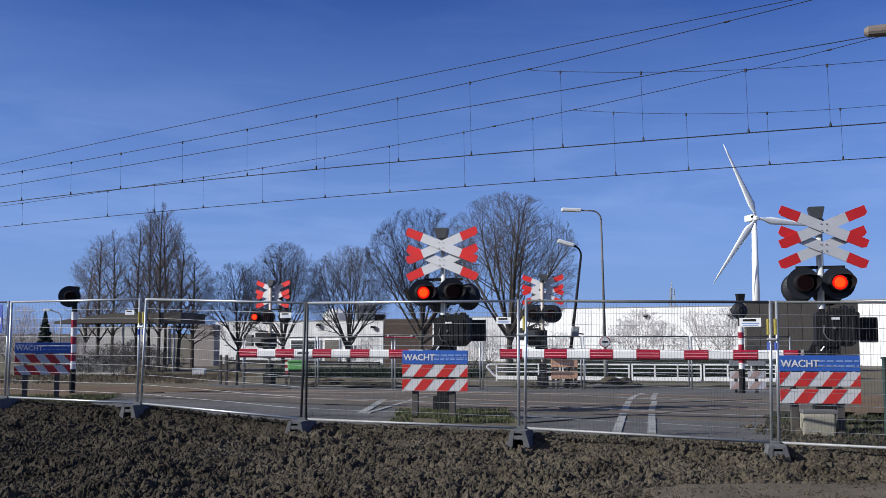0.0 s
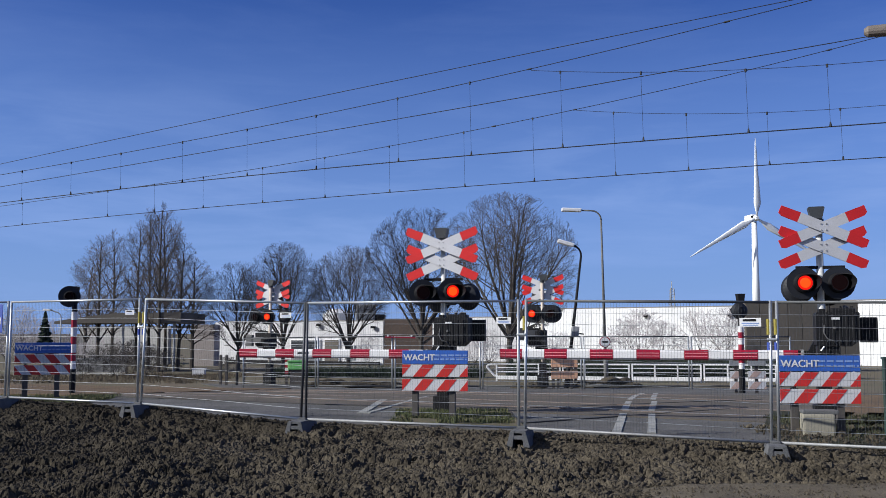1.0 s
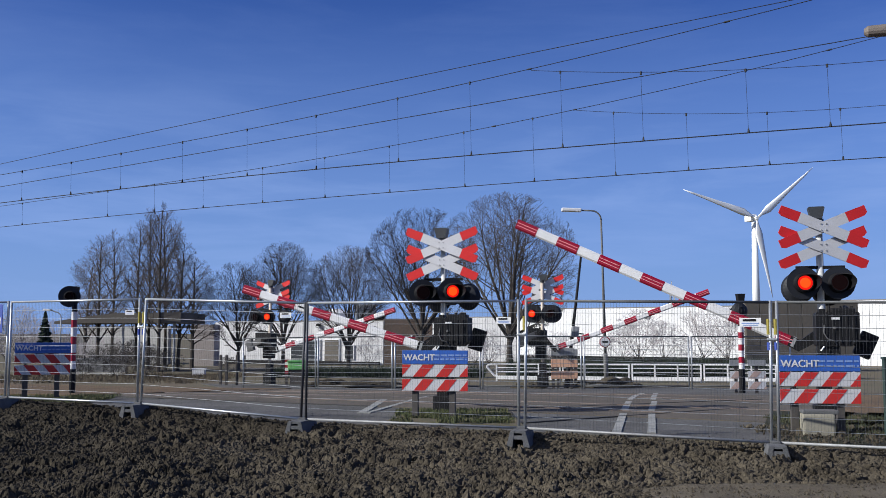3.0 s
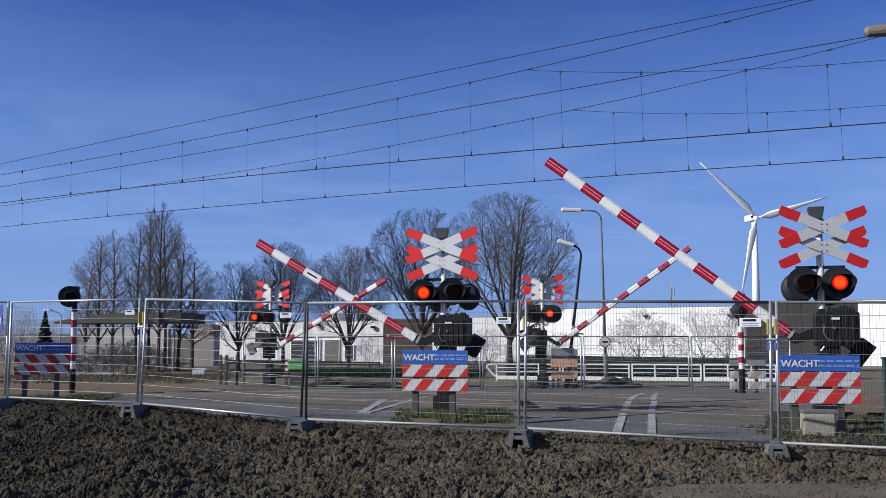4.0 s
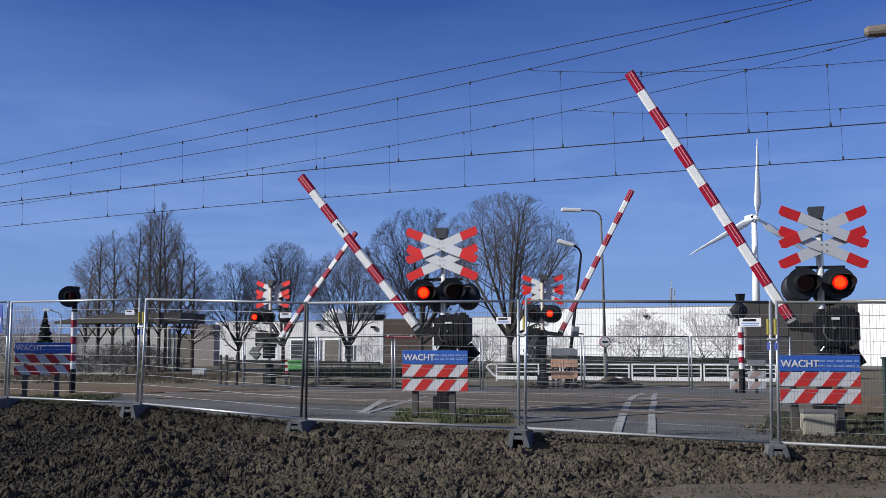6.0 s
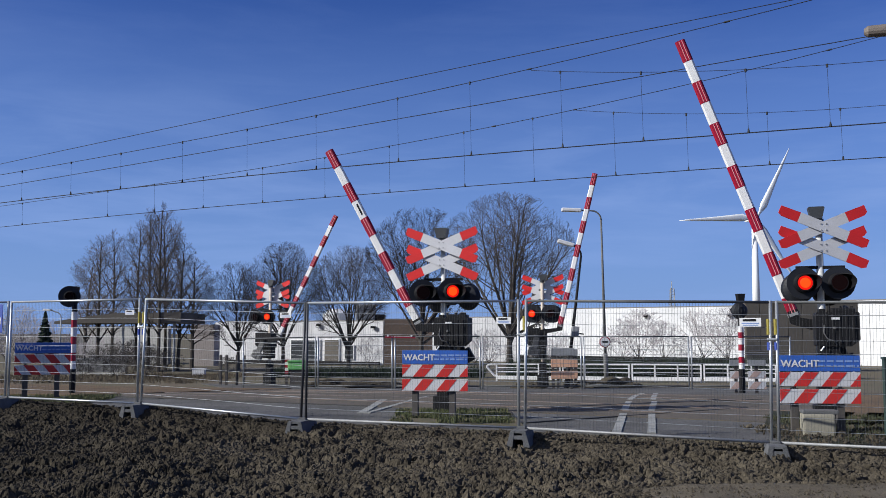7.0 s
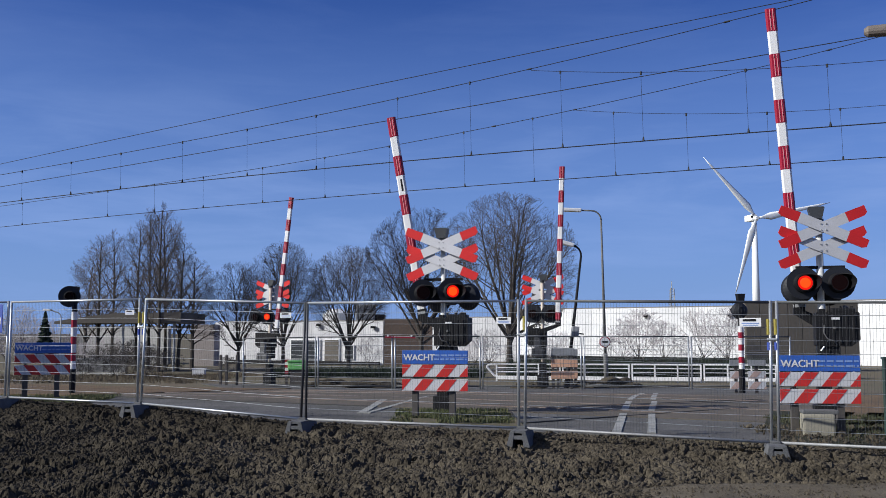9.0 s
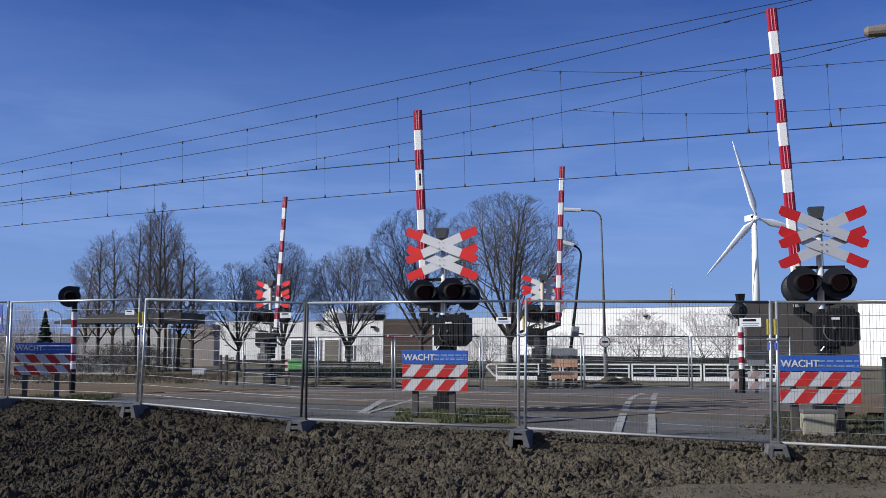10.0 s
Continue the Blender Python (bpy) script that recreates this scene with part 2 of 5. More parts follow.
BELL = mat("bell_grey", (0.045, 0.05, 0.055), 0.5, other=(0.03, 0.032, 0.036), scale=5, fine=50, bump=0.05)
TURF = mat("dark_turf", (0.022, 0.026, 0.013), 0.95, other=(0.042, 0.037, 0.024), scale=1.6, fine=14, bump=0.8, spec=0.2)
DRY_STONE = mat("pale_stone", (0.30, 0.28, 0.22), 0.9, other=(0.24, 0.225, 0.18), scale=5, fine=40, bump=0.12)
GLASS = mat("dark_glass", (0.03, 0.035, 0.04), 0.08, other=(0.05, 0.055, 0.06), bump=0.0)


# ---- mesh helpers ----
def finish(name, bm, material, smooth=False):
    me = bpy.data.meshes.new(name)
    bmesh.ops.recalc_face_normals(bm, faces=bm.faces)
    bm.to_mesh(me)
    bm.free()
    for m in material if isinstance(material, (list, tuple)) else [material]:
        me.materials.append(m)
    if smooth:
        for p in me.polygons:
            p.use_smooth = True
    return me


def part(name, bm, material, parent=None, label="", smooth=False):
    ob = new(name, finish(name, bm, material, smooth))
    ob.parent = parent
    return tagged(ob, label)


def thing(name, m, label, category, group="", kind=""):
    ob = new(name)
    ob.empty_display_size = 0.2
    ob.matrix_world = m
    return tagged(ob, label, category, group, kind)


def box(bm, c, s, m=None, bevel=0.0, mi=0):
    """A box of size s about c, turned by m, its edges bevelled."""
    t = Matrix.Translation(c) @ (m or Matrix()) @ Matrix.Diagonal((*s, 1))
    made = bmesh.ops.create_cube(bm, size=1.0, matrix=t)
    faces = {f for v in made["verts"] for f in v.link_faces}
    for f in faces:
        f.material_index = mi
    if bevel:
        edges = {e for v in made["verts"] for e in v.link_edges}
        bmesh.ops.bevel(bm, geom=list(edges), offset=bevel, segments=2, affect="EDGES", profile=0.6)
    return bm


def rod(bm, a, b, r0, r1=None, seg=8, mi=0, caps=True):
    a, b = Vector(a), Vector(b)
    way = b - a
    m = Matrix.Translation((a + b) / 2) @ way.to_track_quat("Z", "Y").to_matrix().to_4x4()
    made = bmesh.ops.create_cone(bm, cap_ends=caps, segments=seg, radius1=r0, radius2=r0 if r1 is None else r1, depth=way.length, matrix=m)
    for f in {f for v in made["verts"] for f in v.link_faces}:
        f.material_index = mi
    return bm


def tube(bm, pts, r, seg=8, mi=0):
    for a, b in zip(pts, pts[1:]):
        rod(bm, a, b, r, seg=seg, mi=mi)
    return bm


def pipe(bm, pts, r, seg=8):
    """One bent tube through the points."""
    pts = [Vector(p) for p in pts]
    loops = []
    for i, p in enumerate(pts):
        way = (pts[min(i + 1, len(pts) - 1)] - pts[max(i - 1, 0)]).normalized()
        up = Vector((0, 1, 0)) if abs(way.y) < 0.8 else Vector((0, 0, 1))
        u = way.cross(up).normalized()
        v = way.cross(u)
        loops.append([bm.verts.new(p + u * (r * math.cos(2 * math.pi * k / seg)) + v * (r * math.sin(2 * math.pi * k / seg))) for k in range(seg)])
    for a, b in zip(loops, loops[1:]):
        for k in range(seg):
            bm.faces.new((a[k], a[(k + 1) % seg], b[(k + 1) % seg], b[k]))
    bm.faces.new(loops[0])
    bm.faces.new(loops[-1][::-1])
    return bm


def prism(bm, outline, depth, m=None, mi=0):
    """A flat outline in x, z given depth along y (from 0 to depth)."""
    m = m or Matrix()
    front = [bm.verts.new(m @ Vector((x, 0, z))) for x, z in outline]
    back = [bm.verts.new(m @ Vector((x, depth, z))) for x, z in outline]
    faces = [bm.faces.new(front), bm.faces.new(back[::-1])]
    k = len(outline)
    for i in range(k):
        faces.append(bm.faces.new((front[i], back[i], back[(i + 1) % k], front[(i + 1) % k])))
    for f in faces:
        f.material_index = mi
    return bm


def B():
    return bmesh.new()


def mesh_from(name, verts, faces, materials, smooth=False):
    me = bpy.data.meshes.new(name)
    me.from_pydata(verts, [], faces)
    me.update()
    for m in materials:
        me.materials.append(m)
    if smooth:
        for p in me.polygons:
            p.use_smooth = True
    return me


def lettering(name, text, size, material, parent, m):
    """Raised letters lying in x, z, facing -y."""
    cu = bpy.data.curves.new(name, "FONT")
    cu.body, cu.size, cu.extrude = text, size, 0.002
    cu.offset = size * 0.024
    tmp = bpy.data.objects.new(name, cu)
    scene.collection.objects.link(tmp)
    me = bpy.data.meshes.new_from_object(tmp.evaluated_get(bpy.context.evaluated_depsgraph_get()))
    bpy.data.objects.remove(tmp)
    me.materials.clear()
    me.materials.append(material)
    ob = new(name, me)
    ob.parent = parent
    ob.matrix_basis = m @ pose(0, 0, 0, 90)
    return ob


# ---- ground ----
def land(y):
    """Height of the land, by the distance ahead."""
    if y < 23:
        return 0.0
    if y < 34:
        return -0.4 * (y - 23) / 11
    return -0.4 - 1.3 * min(1.0, (y - 34) / 76)


E_X, E_Y = math.cos(radians(27.5)), -math.sin(radians(27.5))
N_X, N_Y = -E_Y, E_X


def rail_at(s, n, z=0.0):
    """A point s metres along the tracks and n metres beyond the first one."""
    return Vector((s * E_X + n * N_X, 21.3 + s * E_Y + n * N_Y, z))


def build_ground():
    xs = [-3500, -1200, -500, -200, -90, -40, -20] + [k * 0.8 - 15 for k in range(34)] + [20, 40, 90, 200, 500, 1200, 3500]
    ys = [-300, -100, -30, -10, 0, 6] + [9 + 0.6 * k for k in range(23)] + [23, 25, 27, 29, 31, 34, 40, 50, 60, 75, 90, 110, 160, 300, 700, 1600, 4000]
    verts = [(x, y, land(y) - (0.4 if y < fence_y(max(-14.3, min(10.9, x))) + 0.5 else 0.02)) for y in ys for x in xs]
    w = len(xs)
    faces = [(j * w + i, j * w + i + 1, (j + 1) * w + i + 1, (j + 1) * w + i) for j in range(len(ys) - 1) for i in range(w - 1)]
    tagged(new("ground", mesh_from("ground", verts, faces, [FIELD])), "flat grassy and bare land reaching the horizon", "ground", kind="structure")


def sheet(name, outline, lift, material, label, category, kind="structure"):
    """A thin surface laid on the land over an outline that is convex."""
    bm = B()
    f = bm.faces.new([bm.verts.new((x, y, 0)) for x, y in outline])
    y0, y1 = min(p[1] for p in outline), max(p[1] for p in outline)
    cuts = [c for c in (23, 25, 27, 29, 31, 34, 40, 50, 60, 75, 90) if y0 < c < y1]
    for c in cuts:
        bmesh.ops.bisect_plane(bm, geom=bm.verts[:] + bm.edges[:] + bm.faces[:], plane_co=(0, c, 0), plane_no=(0, 1, 0))
    for v in bm.verts:
        v.co.z = land(v.co.y) + lift
    ex = bmesh.ops.extrude_face_region(bm, geom=bm.faces[:])
    for v in ex["geom"]:
        if isinstance(v, bmesh.types.BMVert):
            v.co.z -= 0.06
    ob = new(name, finish(name, bm, material))
    return tagged(ob, label, category, kind=kind)


FENCE = [(-14.3, 21.7), (-11.3, 20.1), (-8.28, 18.4), (-5.26, 16.8), (-2.17, 15.1), (1.12, 13.8), (4.265, 12.5), (7.6, 11.3), (10.9, 10.1)]
FENCE_Z = [0.30, 0.30, 0.29, 0.29, 0.17, 0.16, 0.10, 0.06, 0.05]


def along(points, values, x):
    for (a, va), (b, vb) in zip(zip(points, values), zip(points[1:], values[1:])):
        if x <= b[0] or b is points[-1]:
            k = (x - a[0]) / (b[0] - a[0])
            return va + (vb - va) * k
    return values[-1]


def fence_y(x):
    return along(FENCE, [p[1] for p in FENCE], x)


def slabs(p, scale, size):
    """Broken pieces of earth, each tilted its own way, with cracks between."""
    q = p * scale
    far, spots = noise.voronoi(q)
    a = math.sin(spots[0].x * 57.3 + spots[0].y * 91.7) * 43.7
    b = math.sin(spots[0].x * 23.9 - spots[0].y * 68.3) * 29.3
    u, v = a - math.floor(a) - 0.5, b - math.floor(b) - 0.5
    off = q - spots[0]
    crack = min(1.0, (far[1] - far[0]) / 0.20)
    return size * (crack * (0.55 + 0.8 * abs(u + v) + 1.9 * (off.x * u + off.y * v)) - 0.6 * (1 - crack))


def soil_height(x, y):
    """Clods and furrows of the turned soil."""
    edge = fence_y(x) - y
    rise = min(1.0, max(0.0, (0.35 - edge) / 0.7))
    base = along(FENCE, FENCE_Z, x) - 0.19 + 0.11 * rise * rise * (3 - 2 * rise)
    ramp = min(1.0, max(0.0, (edge + 0.95) / 0.55))
    p = Vector((x, y, 0))
    h = 0.10 * noise.noise(p * 0.5) + 0.09 * noise.noise(Vector((x * 0.8, y * 1.5, 4))) + 0.07 * noise.noise(p * 1.7 + Vector((7, 3, 0)))
    rough = 0.8 + 0.9 * noise.noise(p * 0.7 + Vector((0, 9, 0)))
    warp = noise.noise_vector(p * 3) * 0.10
    h += slabs(p + warp, 3.1, 0.046) * rough + slabs(p + warp * 0.4 + Vector((3, 1, 0)), 7.0, 0.025) * max(0.5, rough)
    h += slabs(p + warp * 0.15, 15.0, 0.013)
    h += 0.006 * noise.noise(p * 16) + 0.003 * noise.noise(p * 34) - 0.05
    near = min(1.0, max(0.0, (9.0 - y) / 3.0))
    return (base * (1 - 0.5 * near) + h * (1.0 - 0.62 * rise)) * ramp - 0.4 * (1 - ramp)


def track_edge(x):
    """How far the packed wheel track reaches out into the soil."""
    return 9.42 + 0.05 * (x - 3.0) + 0.16 * noise.noise(Vector((x * 1.1, 0, 2))) + 0.05 * noise.noise(Vector((x * 5, 0, 2)))


def build_soil():
    # a fan of strips spread from the camera's place, finest across its view
    ways = [-1.1, -0.95, -0.82, -0.72, -0.64] + list(np.linspace(-0.58, 0.54, 800)) + [0.62, 0.72, 0.85, 1.0]
    steps = list(np.linspace(0.0, 1.0, 400))
    rows, verts = len(steps), []
    ends = []
    for u in ways:
        y = 14.0
        for i in range(30):
            y = 0.5 * y + 0.5 * fence_y(max(-14.3, min(10.9, u * y)))
        ends.append(y + 1.0)
    for k in steps:
        for u, end in zip(ways, ends):
            y = 8.0 + (end - 8.0) * k ** 1.15
            x = u * y
            verts.append((x, y, soil_height(x, y)))
    w = len(ways)
    faces = [(j * w + i, j * w + i + 1, (j + 1) * w + i + 1, (j + 1) * w + i) for j in range(rows - 1) for i in range(w - 1)]
    # an even, coarser bed nearer than that
    base, xs, ys = len(verts), np.linspace(-8.8, 8.0, 180), np.linspace(-3.0, 8.0, 118)
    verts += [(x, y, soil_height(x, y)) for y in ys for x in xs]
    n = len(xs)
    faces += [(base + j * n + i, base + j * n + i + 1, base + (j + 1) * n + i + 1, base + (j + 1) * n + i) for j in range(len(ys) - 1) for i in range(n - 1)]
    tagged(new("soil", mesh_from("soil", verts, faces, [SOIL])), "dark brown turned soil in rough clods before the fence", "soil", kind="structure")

    # a packed, paler wheel track along the near edge of the soil
    xs, ys = np.arange(0.8, 9.0, 0.05), np.linspace(0.0, 1.0, 70)
    verts = []
    for k in ys:
        for x in xs:
            y = 5.5 + (track_edge(x) + 0.15 - 5.5) * k
            sink = max(0.0, y - track_edge(x)) / 0.15 + max(0.0, 2.3 - x) * 0.6 + max(0.0, x - 7.8) * 0.8 + max(0.0, 6.0 - y)
            z = 0.06 + 0.03 * noise.noise(Vector((x * 0.8, y * 2.5, 1))) + 0.012 * noise.noise(Vector((x * 9, y * 9, 5))) - 0.2 * sink
            verts.append((x, y, z))
    w = len(xs)
    faces = [(j * w + i, j * w + i + 1, (j + 1) * w + i + 1, (j + 1) * w + i) for j in range(len(ys) - 1) for i in range(w - 1)]
    tagged(new("dirt_track", mesh_from("dirt_track", verts, faces, [TRACK_SAND], True)), "packed pale sandy wheel track beside the soil", "dirt track", kind="structure")

    # loose clods
    rng = random.Random(8)
    shape = B()
    bmesh.ops.create_icosphere(shape, subdivisions=1, radius=1.0)
    ball = [v.co.copy() for v in shape.verts]
    tris = [tuple(v.index for v in f.verts) for f in shape.faces]
    shape.free()
    verts, faces = [], []
    for i in range(32000):
        u = rng.uniform(-0.62, 0.54)
        y = rng.uniform(8.2, 21.0)
        x = u * y
        edge = fence_y(max(-14.3, min(10.9, x)))
        if i % 7 == 0:
            y = edge + abs(rng.gauss(0.0, 0.48))
        elif y > edge + 0.1:
            y = rng.uniform(8.2, edge)
        r = min(0.050, 0.014 * math.exp(rng.gauss(0.0, 0.50)))
        z = soil_height(x, y) if y < edge + 0.05 else max(soil_height(x, y), 0.01)
        if i > 31000:
            x, y = rng.uniform(4.7, 8.3), rng.uniform(13.0, 15.6)
            r, z = r * 1.5, 0.035
        if x > 1.5 and y < track_edge(x):
            r, z = r * 0.4, max(z, 0.06)
        m = Matrix.Translation((x, y, z - 0.1 * r)) @ Euler((rng.uniform(0, 6), rng.uniform(0, 6), rng.uniform(0, 6))).to_matrix().to_4x4()
        m = m @ Matrix.Diagonal((r * rng.uniform(0.8, 1.6), r * rng.uniform(0.7, 1.1), r * rng.uniform(0.5, 1.0), 1))
        k = len(verts)
        verts.extend(tuple(m @ (c * rng.uniform(0.7, 1.25))) for c in ball)
        faces.extend(tuple(k + j for j in f) for f in tris)
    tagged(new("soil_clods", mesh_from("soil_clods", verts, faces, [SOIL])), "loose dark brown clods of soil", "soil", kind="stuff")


# ---- tracks and roads ----
def build_roads():
    # the asphalt of the crossing road, its left arm, and the road beyond
    sheet("road", [(-9.5, 19.7), (7.6, 12.2), (8.6, 15.5), (10.2, 21.0), (-2.2, 27.4), (-13.0, 27.0)], 0.0, ASPHALT, "worn grey asphalt road up to the tracks", "road")
    sheet("road_beyond", [(-2.4, 27.5), (9.2, 21.6), (11.5, 31.0), (11.5, 33.0), (-9.5, 38.0), (-6.0, 30.0)], 0.0, ASPHALT, "worn grey asphalt road beyond the tracks", "road")
    # the deck between and beside the rails
    deck = [rail_at(-8.7, -1.9), rail_at(7.9, -1.9), rail_at(7.9, 6.0), rail_at(-8.7, 6.0)]
    sheet("crossing_deck", [(p.x, p.y) for p in deck], 0.012, RUST_DECK, "rust-stained brown level crossing deck", "crossing deck")
    for s0, s1 in ((-60, -8.8), (8.0, 60)):
        bed = [rail_at(s0, -2.3), rail_at(s1, -2.3), rail_at(s1, 6.4), rail_at(s0, 6.4)]
        sheet("ballast", [(p.x, p.y) for p in bed], 0.03, BALLAST, "rusty brown track ballast beside the crossing", "ballast")


def build_tracks():
    for n in (0.0, 4.0):
        t = thing("railway_track", Matrix(), "rusty railway track set in the crossing and ballast", "railway track", "two railway tracks", "structure")
        for side in (-0.75, 0.75):
            bm = B()
            for s0, s1 in zip(range(-60, 60, 4), range(-56, 64, 4)):
                a, b = rail_at(s0, n + side), rail_at(s1, n + side)
                a.z, b.z = land(a.y) + 0.0, land(b.y) + 0.0
                m = Matrix.Translation((a + b) / 2) @ (b - a).to_track_quat("X", "Z").to_matrix().to_4x4()
                box(bm, m.translation, ((b - a).length + 0.02, 0.07, 0.05), m.to_3x3().to_4x4())
                box(bm, m.translation - Vector((0, 0, 0.035)), ((b - a).length + 0.02, 0.15, 0.03), m.to_3x3().to_4x4())
            part("rail", bm, RAILSTEEL, t)
        for s in np.arange(-40, -9.0, 0.6):
            sleeper(t, s, n)
        for s in np.arange(8.4, 24, 0.6):
            sleeper(t, s, n)


SLEEPER = []


def sleeper(t, s, n):
    if not SLEEPER:
        SLEEPER.append(finish("sleeper", box(B(), (0, 0, 0), (0.22, 2.5, 0.12), bevel=0.015), BALLAST))
    ob = new("sleeper", SLEEPER[0])
    ob.parent = t
    p = rail_at(s, n)
    ob.matrix_basis = pose(p.x, p.y, land(p.y) - 0.026, 0, 0, -27.5) @ pose(0, 0, 0, -1.85 if p.y > 23 else 0.0)


def band(name, a, b, w, label, lift=0.016):
    """A painted line from a to b."""
    a, b = Vector((*a, 0)), Vector((*b, 0))
    side = Vector((-(b - a).y, (b - a).x, 0)).normalized() * w / 2
    pts = [a - side, b - side, b + side, a + side]
    return sheet(name, [(p.x, p.y) for p in pts], lift, LINE, label, "road marking")


def build_lines():
    worn = "worn white painted line on the asphalt"
    for a, b in (((2.60, 14.6), (3.36, 18.1)), ((3.48, 18.7), (4.06, 21.2)), ((4.2, 21.8), (5.27, 25.6))):
        band("road_line", a, b, 0.135, worn)
    for a, b in (((3.13, 14.6), (3.89, 18.1)), ((4.01, 18.7), (4.62, 21.2)), ((4.72, 21.8), (5.62, 25.6))):
        band("road_line", a, b, 0.125, worn)
    # dark bands put the shadows cast by masts and wires into the road's colour
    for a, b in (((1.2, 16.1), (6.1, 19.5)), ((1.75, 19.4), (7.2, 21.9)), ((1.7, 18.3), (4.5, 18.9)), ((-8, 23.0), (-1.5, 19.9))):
        shadow_band = band("road_shadow", a, b, 0.07, "dark band painted for a cast shadow on the worn asphalt", 0.020)
        shadow_band.data.materials[0] = ROAD_SHADOW
        tagged(shadow_band, category="road seam")
    band("road_line", (-1.53, 18.25), (-1.33, 21.8), 0.16, worn)
    band("road_line", (-1.42, 18.2), (-0.58, 22.2), 0.11, worn)
    band("road_line", (-0.57, 22.25), (-0.25, 23.3), 0.08, worn)


# ---- crossing signals ----
def plank(name, parent, z, y, tilt, mats):
    """One plank of a crossing sign, red at both ends, painted on both sides."""
    half, w, red = 0.742, 0.084, 0.33
    bm = B()
    m = pose(0, y, z, 0, tilt, 0)
    pt = 0.035
    prism(bm, [(-half + red, -w), (half - red, -w), (half - red, w), (-half + red, w)], 0.02, m, 0)
    prism(bm, [(-half, -w + pt), (-half + 0.06, -w), (-half + red, -w), (-half + red, w), (-half, w - 0.01)], 0.02, m, 1)
    prism(bm, [(half, -w + pt), (half - 0.06, -w), (half - red, -w), (half - red, w), (half, w - 0.01)][::-1], 0.02, m, 1)
    return part(name, bm, mats, parent)


def dome(bm, c, r, depth, seg=24, mi=0):
    """A round board with a bulged back, facing -y."""
    cx, cy, cz = c
    rings = [(r, 0.0), (r, 0.02), (r * 0.86, depth * 0.6), (r * 0.5, depth * 0.92), (0.001, depth)]
    loops = []
    for rr, dy in rings:
        loops.append([bm.verts.new((cx + rr * math.cos(2 * math.pi * i / seg), cy + dy, cz + rr * math.sin(2 * math.pi * i / seg))) for i in range(seg)])
    for a, b in zip(loops, loops[1:]):
        for i in range(seg):
            bm.faces.new((a[i], a[(i + 1) % seg], b[(i + 1) % seg], b[i])).material_index = mi
    bm.faces.new(loops[0]).material_index = mi
    return bm


def hood(bm, c, r, length, mi=0, seg=28):
    """A snout over a lens, longest above and to the lens's own outer side, cut back elsewhere."""
    cx, cy, cz = c
    rows = []
    for i in range(seg):
        a = 2 * math.pi * i / seg
        reach = length * (0.30 + 0.70 * max(0.0, math.cos(a - radians(38))) ** 0.8)
        ring = ((r * 1.08, 0.0), (r * 1.03, reach), (r * 0.97, reach), (r, 0.0))
        rows.append([bm.verts.new((cx + q * math.cos(a) + 0.35 * d, cy - d, cz + q * math.sin(a) - 0.06 * d)) for q, d in ring])
    for a, b in zip(rows, rows[1:] + rows[:1]):
        for k in range(3):
            bm.faces.new((a[k], a[k + 1], b[k + 1], b[k])).material_index = mi
    return bm


def lamp(parent, c, turn, lens_r=0.115, board_r=0.26, cowl=0.26):
    """A lamp on a round black board; its lens is a disc that glows on one face and is dark on the other."""
    ob = part("lamp", dome(B(), (0, 0, 0), board_r, 0.17), BOARD, parent, "round black signal lamp with a cowl")
    part("cowl", hood(B(), (0, -0.002, 0), lens_r * 1.30, cowl), BLACK, ob)
    ob.matrix_basis = pose(*c, 0, 0, turn)
    bm = B()
    flat = pose(0, 0, 0, 90)
    bmesh.ops.create_cone(bm, cap_ends=True, segments=24, radius1=lens_r, radius2=lens_r, depth=0.024, matrix=flat)
    for f in bm.faces:
        f.material_index = 1 if f.normal.y < -0.9 else 0
    core = bmesh.ops.create_cone(bm, cap_ends=True, segments=20, radius1=lens_r * 0.72, radius2=lens_r * 0.6, depth=0.006, matrix=pose(0, -0.0148, 0, 90))
    for f in {f for v in core["verts"] for f in v.link_faces}:
        f.material_index = 2
    socket = B()
    ring = [(lens_r * 1.05, 0.0), (lens_r * 1.05, -0.135), (lens_r * 1.15, -0.135), (lens_r * 1.15, 0.0)]
    loops = [[socket.verts.new((q * math.cos(a), d, q * math.sin(a))) for q, d in ring] for a in np.linspace(0, 2 * math.pi, 25)[:-1]]
    for a, b in zip(loops, loops[1:] + loops[:1]):
        for k in range(3):
            socket.faces.new((a[k], a[k + 1], b[k + 1], b[k]))
    part("socket", socket, BLACK, ob)
    lens = part("lens", bm, [LENS_DARK, LENS_LIT, LENS_CORE], ob, "red signal lens")
    lens.matrix_basis = pose(0, -0.125, 0)
    return lens


